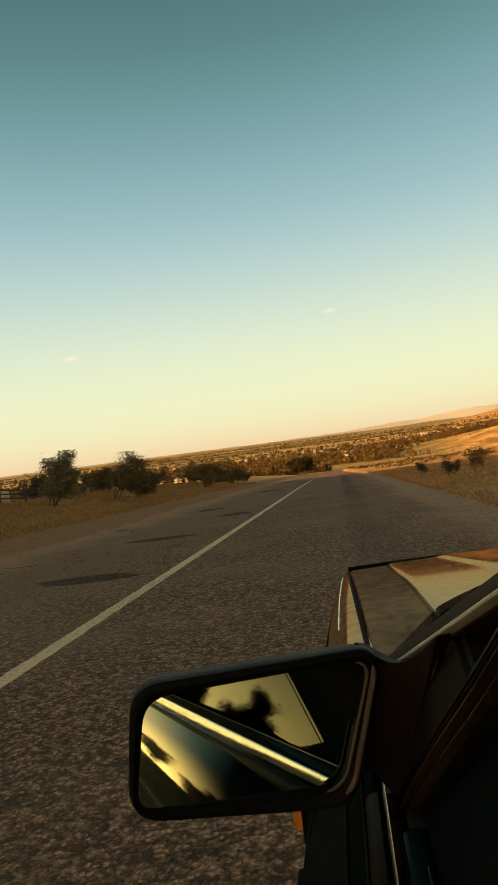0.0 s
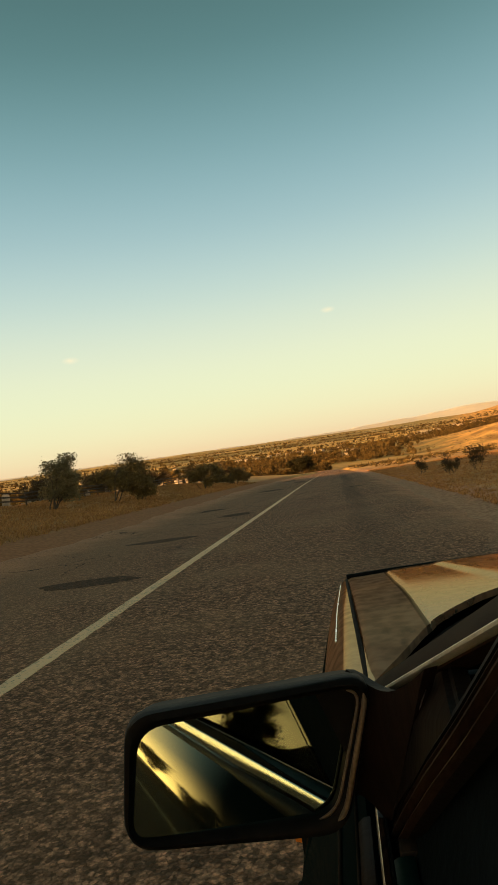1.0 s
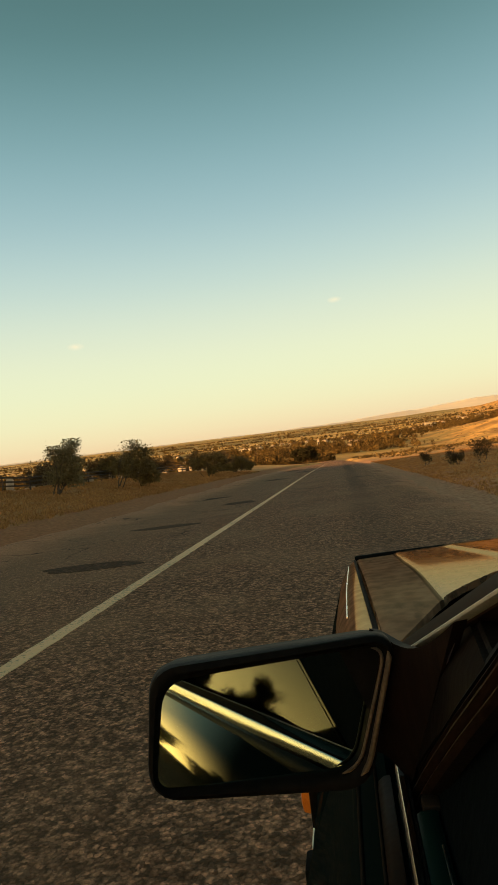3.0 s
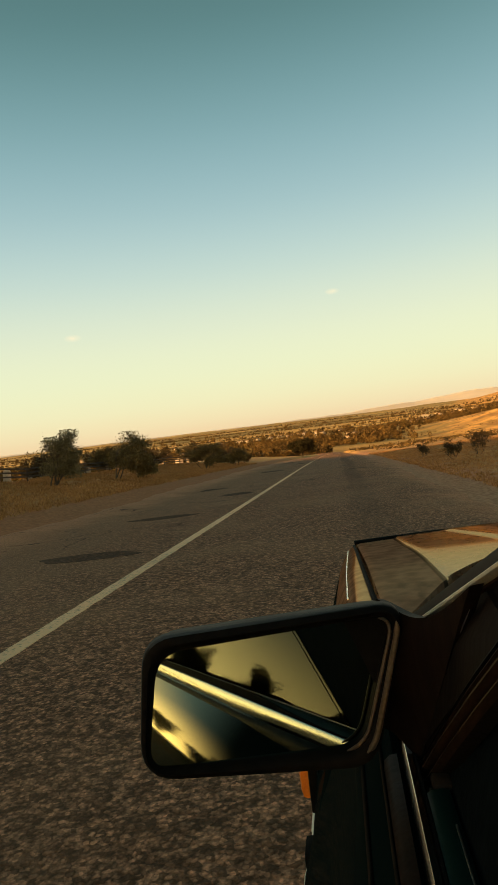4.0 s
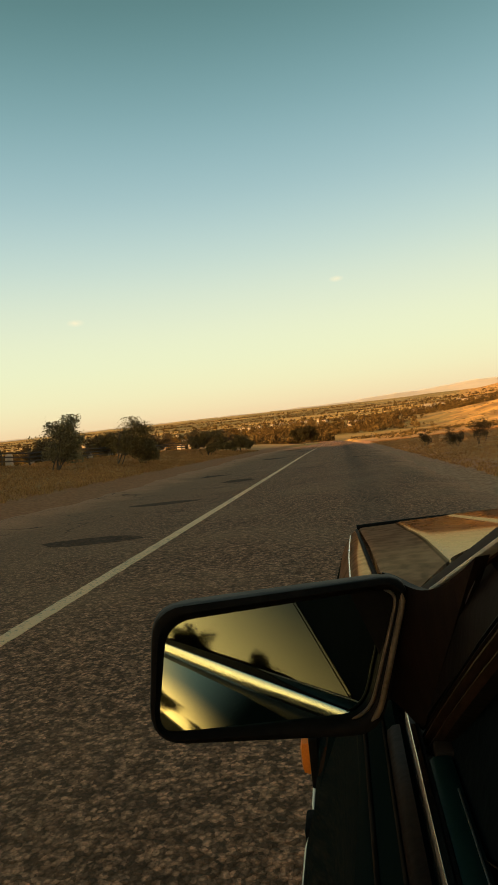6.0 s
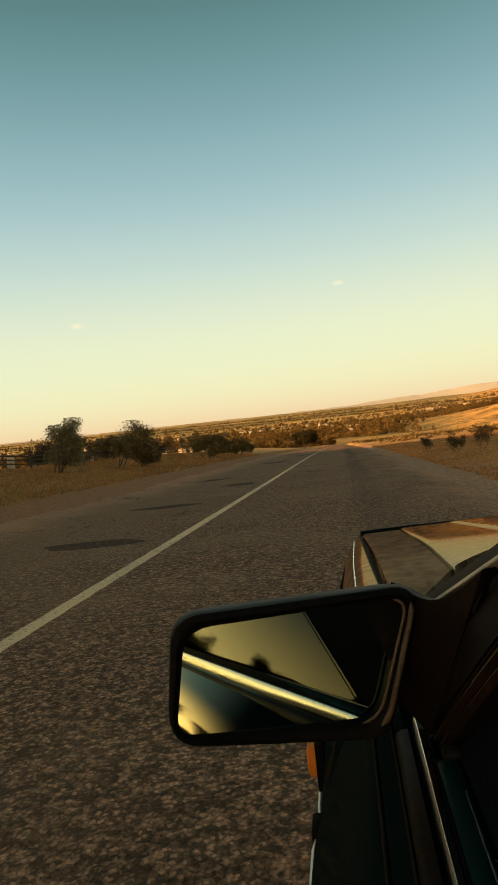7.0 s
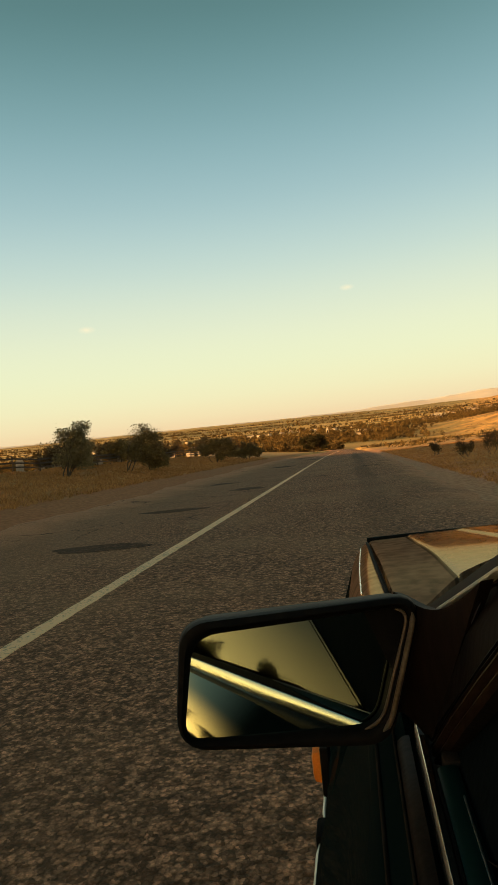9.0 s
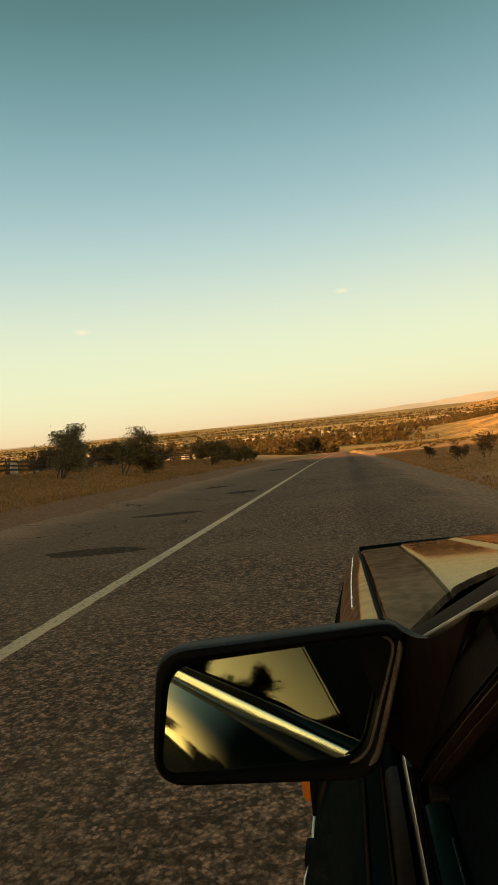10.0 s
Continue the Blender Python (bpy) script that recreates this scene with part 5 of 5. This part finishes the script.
def build_grass():
    rng = np.random.default_rng(7)

    def tufts(name, n, xr, yr, h, label, blades=7):
        xs, ys = rng.uniform(*xr, n), yr[0] + (yr[1] - yr[0]) * rng.uniform(0, 1, n) ** 1.6
        clump = 0.5 + 0.4 * wave(xs, ys, 1.7, 3.0) + rng.normal(0, 0.3, n)
        keep = clump > 0.22
        xs, ys = xs[keep], ys[keep]
        n = len(xs)
        zs = height(xs, ys)
        p = np.repeat(np.stack([xs, ys, zs - 0.03], 1), blades, 0)
        m = len(p)
        a = rng.uniform(0, 2 * math.pi, m)
        lean = rng.uniform(0.1, 0.75, m)
        hh = h * rng.uniform(0.35, 1.25, m) * np.repeat(0.6 + 0.8 * rng.uniform(0, 1, n), blades)
        d = np.stack([np.cos(a), np.sin(a), np.zeros(m)], 1)
        s = np.stack([-np.sin(a), np.cos(a), np.zeros(m)], 1)
        w = (0.006 + 0.0005 * np.maximum(0, p[:, 1]))[:, None]
        p = p + d * rng.uniform(0, 0.10, (m, 1))
        mid = p + d * (lean * hh * 0.35)[:, None] + np.array([0, 0, 1.0]) * (hh * 0.6)[:, None]
        tip = p + d * (lean * hh)[:, None] + np.array([0, 0, 1.0]) * (hh * (1 - 0.25 * lean))[:, None]
        verts = np.stack([p - s * w, p + s * w, mid - s * w * 0.7, mid + s * w * 0.7, tip], 1).reshape(-1, 3)
        faces = []
        for i in range(m):
            k = 5 * i
            faces += [(k, k + 1, k + 3, k + 2), (k + 2, k + 3, k + 4)]
        ob = raw_mesh(name, verts.tolist(), faces, M_GRASS)
        tagged(ob, label, "grass", kind="stuff")

    tufts("verge_grass", 40000, (-20, -9.0), (6, 70), 0.11, "dry straw-coloured grass along the left verge")
    tufts("verge_grass", 42000, (3.3, 18), (8, 75), 0.075, "dry straw-coloured grass along the right verge")
    tufts("verge_grass", 3500, (-20, -9.4), (-50, 6), 0.26, "dry grass beside the road behind the car")


build_trees()
build_grass()


# ---- fence and graveyard ----
def build_fence():
    rng = random.Random(3)
    fence = new("fence")
    y = -50.0
    tagged(fence, "low dark weathered fence along the graveyard", "fence")
    prev = None
    while y < 75:
        x = -17.2 + 0.3 * math.sin(y * 0.2)
        z = ground_z(x, y)
        bm = bmesh.new()
        tube(bm, [(x, y, z - 0.2), (x + rng.uniform(-0.03, 0.03), y, z + 0.55), (x + rng.uniform(-0.05, 0.05), y, z + 0.78 + rng.uniform(0, 0.1))], [0.045, 0.042, 0.036], 6)
        part("post", bm, M_WOOD, fence)
        if prev:
            for hgt in (0.28, 0.5, 0.72):
                bm = bmesh.new()
                loft(bm, [[(q[0] + dx, q[1], q[2] + hgt + dz) for dx, dz in ((-0.015, -0.04), (0.015, -0.04), (0.015, 0.04), (-0.015, 0.04))] for q in (prev, (x, y, z))])
                part("rail", bm, M_WOOD, fence)
        prev = (x, y, z)
        y += 2.6


def build_graves():
    rng = random.Random(8)

    def stone(kind, h, w):
        bm = bmesh.new()
        prof = []
        if kind == 0:
            prof = [(-w, 0), (w, 0), (w, h * 0.8)] + [(w * math.cos(a), h * 0.8 + h * 0.2 * math.sin(a)) for a in (math.pi * k / 8 for k in range(1, 8))] + [(-w, h * 0.8)]
        else:
            prof = [(-w, 0), (w, 0), (w, h * 0.85), (w * 0.6, h), (-w * 0.6, h), (-w, h * 0.85)]
        loft(bm, [[(x, -0.07, z - 0.1) for x, z in prof], [(x, 0.07, z - 0.1) for x, z in prof]])
        box(bm, -w * 1.35, w * 1.35, -0.2, 0.2, -0.15, 0.12, 0.02)
        return tagged(part("gravestone", bm, M_STONE), "upright pale weathered gravestone in the dry graveyard", "gravestone", "gravestones")

    first = [stone(0, 1.0, 0.24), stone(1, 0.85, 0.27), stone(0, 0.7, 0.2)]
    k = 0
    for i in range(150):
        y = rng.uniform(-30, 135)
        x = rng.uniform(-46, -19.5) - max(0, y - 60) * 0.05
        p = pose(x, y, ground_z(x, y), rng.uniform(-4, 4), rng.uniform(-4, 4), rng.uniform(-25, 25))
        if i < 3:
            first[i].matrix_world = p
        else:
            copy_thing(first[i % 3], p)
    # two small domed tombs
    for x, y, h in ((-20.5, -5.5, 2.2), (-21.5, -3.8, 2.5)):
        root = new("tomb")
        root.location = (x, y, ground_z(x, y))
        bm = bmesh.new()
        box(bm, -0.7, 0.7, -0.7, 0.7, -0.1, h * 0.55, 0.03)
        part("wall", bm, M_STONE, root)
        bm = bmesh.new()
        rings = [[(0.68 * r * math.cos(a), 0.68 * r * math.sin(a), h * 0.55 + z) for a in (2 * math.pi * i / 16 for i in range(16))] for r, z in ((1, 0), (0.98, 0.25), (0.8, 0.55), (0.5, 0.8), (0.18, 0.97), (0.04, 1.1))]
        loft(bm, rings)
        part("dome", bm, M_STONE, root, smooth=50)
        tagged(root, "small pointed-dome stone tomb in the graveyard", "tomb", "domed tombs")


def build_domed_house():
    x, y = -62.0, 60.0
    root = new("domed_building")
    root.location = (x, y, ground_z(x, y))
    bm = bmesh.new()
    box(bm, -5, 5, -5, 5, -0.5, 3.6, 0.05)
    part("wall", bm, M_WALL, root, "buff plaster wall")
    bm = bmesh.new()
    rings = [[(3.1 * r * math.cos(a), 3.1 * r * math.sin(a), 3.6 + z) for a in (2 * math.pi * i / 28 for i in range(28))] for r, z in ((1.02, 0), (1.02, 0.5), (1, 0.9), (0.93, 1.6), (0.78, 2.4), (0.52, 3.1), (0.2, 3.6), (0.03, 3.8), (0.03, 5.0))]
    loft(bm, rings)
    part("dome", bm, M_DOME, root, "pale blue-grey tin dome", smooth=40)
    for wx in (-3, 0, 3):
        bm = bmesh.new()
        box(bm, wx - 0.6, wx + 0.6, -5.06, -4.96, 1.0, 2.6, 0.02)
        part("window", bm, M_DARKGLASS, root)
    tagged(root, "small building with a pale tin dome behind the graves", "building")


build_fence()
build_graves()
build_domed_house()


# ---- the valley ----
def build_valley_trees():
    rng = np.random.default_rng(21)
    n = 46000
    y = 270 + 2700 * rng.uniform(0, 1, n) ** 1.7
    x = y * rng.uniform(-0.62, 0.34, n)
    patch = 0.5 * wave(x, y, 95, 1.3) + 0.5 * wave(x, y * 2.4, 60, 6.0) + (0.4 + 0.6 * smoothstep(600, 1100, y)) * wave(x, y * 7, 190, 2.0) + 0.35 * wave(x * 0.4, y * 3, 25, 4.0)
    rows = (np.abs(np.sin(18000 / y + 0.5 * np.sin(x * 0.004) + 0.0012 * x)) < 0.30) * np.where(y > 750, 2.2, 0.9)
    village = np.exp(-((x + 10) / 210) ** 2 - ((y - 560) / 130) ** 2) + np.exp(-((x + 260) / 200) ** 2 - ((y - 640) / 160) ** 2) + 0.8 * np.exp(-((x - 130) / 120) ** 2 - ((y - 800) / 120) ** 2)
    keep = (patch * np.where(y > 850, 0.4, 1.0) + 0.95 * village + 0.5 * rows + rng.normal(0, 0.18, n)) > 0.70 - 0.22 * smoothstep(600, 1500, y)
    keep &= (y > np.where(x < -4, 250, 430) + 25 * np.sin(x * 0.05)) & ((x < 0.11 * y + 14 * np.sin(y * 0.045) + rng.normal(0, 6, n)) | (y > 640 + 40 * np.sin(x * 0.03)))
    x, y = x[keep], y[keep]
    z = height(x, y)
    hts = rng.uniform(1.6, 4.2, len(x)) * np.where(rng.uniform(0, 1, len(x)) < 0.12, 1.7, 1.0)
    wid = hts * rng.uniform(0.32, 0.6, len(x)) * np.where(hts > 7.5, 0.45, 1.0)
    for lo, hi, cards in ((0, 800, 70), (800, 9000, 26)):
        s = (y >= lo) & (y < hi)
        m = int(s.sum())
        c = np.repeat(np.stack([x[s], y[s], z[s]], 1), cards, 0)
        hh, ww = np.repeat(hts[s], cards)[:, None], np.repeat(wid[s], cards)[:, None]
        u = rng.normal(0, 1, (m * cards, 3))
        u /= np.linalg.norm(u, axis=1)[:, None]
        u *= rng.uniform(0.45, 1.0, (m * cards, 1))
        p = c + np.concatenate([u[:, :1] * ww, u[:, 1:2] * ww, (u[:, 2:] * 0.5 + 0.52) * hh], 1)
        d = rng.normal(0, 1, (m * cards, 3))
        d /= np.linalg.norm(d, axis=1)[:, None]
        e = np.cross(d, rng.normal(0, 1, (m * cards, 3)))
        e /= np.linalg.norm(e, axis=1)[:, None]
        size = ww * (0.34 if cards > 50 else 0.55)
        verts = np.stack([p - d * size, p + e * size, p + d * size], 1).reshape(-1, 3)
        faces = [(3 * i, 3 * i + 1, 3 * i + 2) for i in range(m * cards)]
        ob = raw_mesh("valley_woods", verts.tolist(), faces, M_LEAF_FAR)
        tagged(ob, "brown-green trees and hedgerows scattered over the valley", "trees", kind="stuff")


def build_hillside_scrub():
    """Low dry bushes dotted over the bare slope beside the road."""
    rng = np.random.default_rng(33)
    n = 2600
    y = 85 + 620 * rng.uniform(0, 1, n) ** 1.3
    x = 5 + y * rng.uniform(0.0, 0.42, n)
    keep = wave(x, y, 23, 2.0) + 0.6 * wave(x, y, 61, 5.0) + rng.normal(0, 0.5, n) > 0.25
    x, y = x[keep], y[keep]
    z, m, blades = height(x, y), len(x), 22
    size = np.repeat(rng.uniform(0.25, 0.85, m), blades)[:, None]
    u = rng.normal(0, 0.55, (m * blades, 3)).clip(-1, 1)
    p = np.repeat(np.stack([x, y, z], 1), blades, 0) + np.concatenate([u[:, :2] * size * 1.5, np.abs(u[:, 2:]) * size], 1)
    d, e = rng.normal(0, 0.5, (2, m * blades, 3))
    verts = np.stack([p - d * size * 0.5, p + e * size * 0.5, p + d * size * 0.5], 1).reshape(-1, 3)
    ob = raw_mesh("hillside_scrub", verts.tolist(), [(3 * i, 3 * i + 1, 3 * i + 2) for i in range(m * blades)], M_LEAF_FAR)
    tagged(ob, "low dry bushes dotted over the golden slope", "bushes", kind="stuff")


def house(x, y, w, l, h, roof, turn, label, tower=False):
    root = new("house" if not tower else "tower")
    root.matrix_world = pose(x, y, ground_z(x, y), 0, 0, turn)
    bm = bmesh.new()
    box(bm, -w / 2, w / 2, -l / 2, l / 2, -1, h, 0.0)
    part("wall", bm, M_WALL, root)
    bm = bmesh.new()
    o = 0.4
    loft(bm, [[(-w / 2 - o, yy, h - 0.02), (w / 2 + o, yy, h - 0.02), (0, yy, h + roof)] for yy in (-l / 2 - o, l / 2 + o)])
    part("roof", bm, M_ROOF, root)
    for k in range(max(1, int(w // 3))):
        bm = bmesh.new()
        wx = -w / 2 + (k + 0.5) * w / max(1, int(w // 3))
        box(bm, wx - 0.55, wx + 0.55, -l / 2 - 0.06, -l / 2 + 0.04, h * 0.3, h * 0.75)
        part("window", bm, M_DARKGLASS, root)
    tagged(root, label, "house" if not tower else "tower", "" if tower else "valley houses")


def build_village():
    rng = random.Random(4)
    for i in range(60):
        y = rng.uniform(540, 950) if i % 3 else rng.uniform(760, 1050)
        x = rng.uniform(-0.42, 0.03) * y if i % 3 else rng.uniform(0.11, 0.22) * y
        if abs(x + 2) < 9:
            x += 20
        house(x, y, rng.uniform(4, 8), rng.uniform(4, 6), rng.uniform(2.2, 2.8), rng.uniform(0.7, 1.3), rng.uniform(-40, 40), "small plastered village house with a low sheet roof")
    house(0.1351 * 800, 800, 6, 6, 7, 1.0, 10, "pale two-storey house among the valley trees")
    house(-0.0323 * 640, 640, 2.0, 2.0, 8, 1.0, 0, "slim pale water tower above the valley trees", True)


def build_ridge():
    """Pale far mountains, low over the end of the valley, with haze put into their colour."""
    rows = []
    for k in range(121):
        a = radians(-38 + 76 * k / 120)
        r = 4250
        h = 20 + float(np.interp(k, [0, 40, 58, 66, 72, 77, 81, 86, 95, 120], [0, 0, 6, 26, 40, 60, 68, 58, 36, 50]))
        h += 2.4 * math.sin(k * 0.57 + 1) + 1.6 * math.sin(k * 1.3) + 1.0 * math.sin(k * 2.9)
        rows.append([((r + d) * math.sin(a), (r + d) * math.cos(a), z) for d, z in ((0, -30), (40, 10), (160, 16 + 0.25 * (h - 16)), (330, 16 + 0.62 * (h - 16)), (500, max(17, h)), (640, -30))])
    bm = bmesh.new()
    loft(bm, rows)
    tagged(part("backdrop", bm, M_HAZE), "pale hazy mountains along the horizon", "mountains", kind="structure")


build_valley_trees()
build_hillside_scrub()
build_village()
build_ridge()
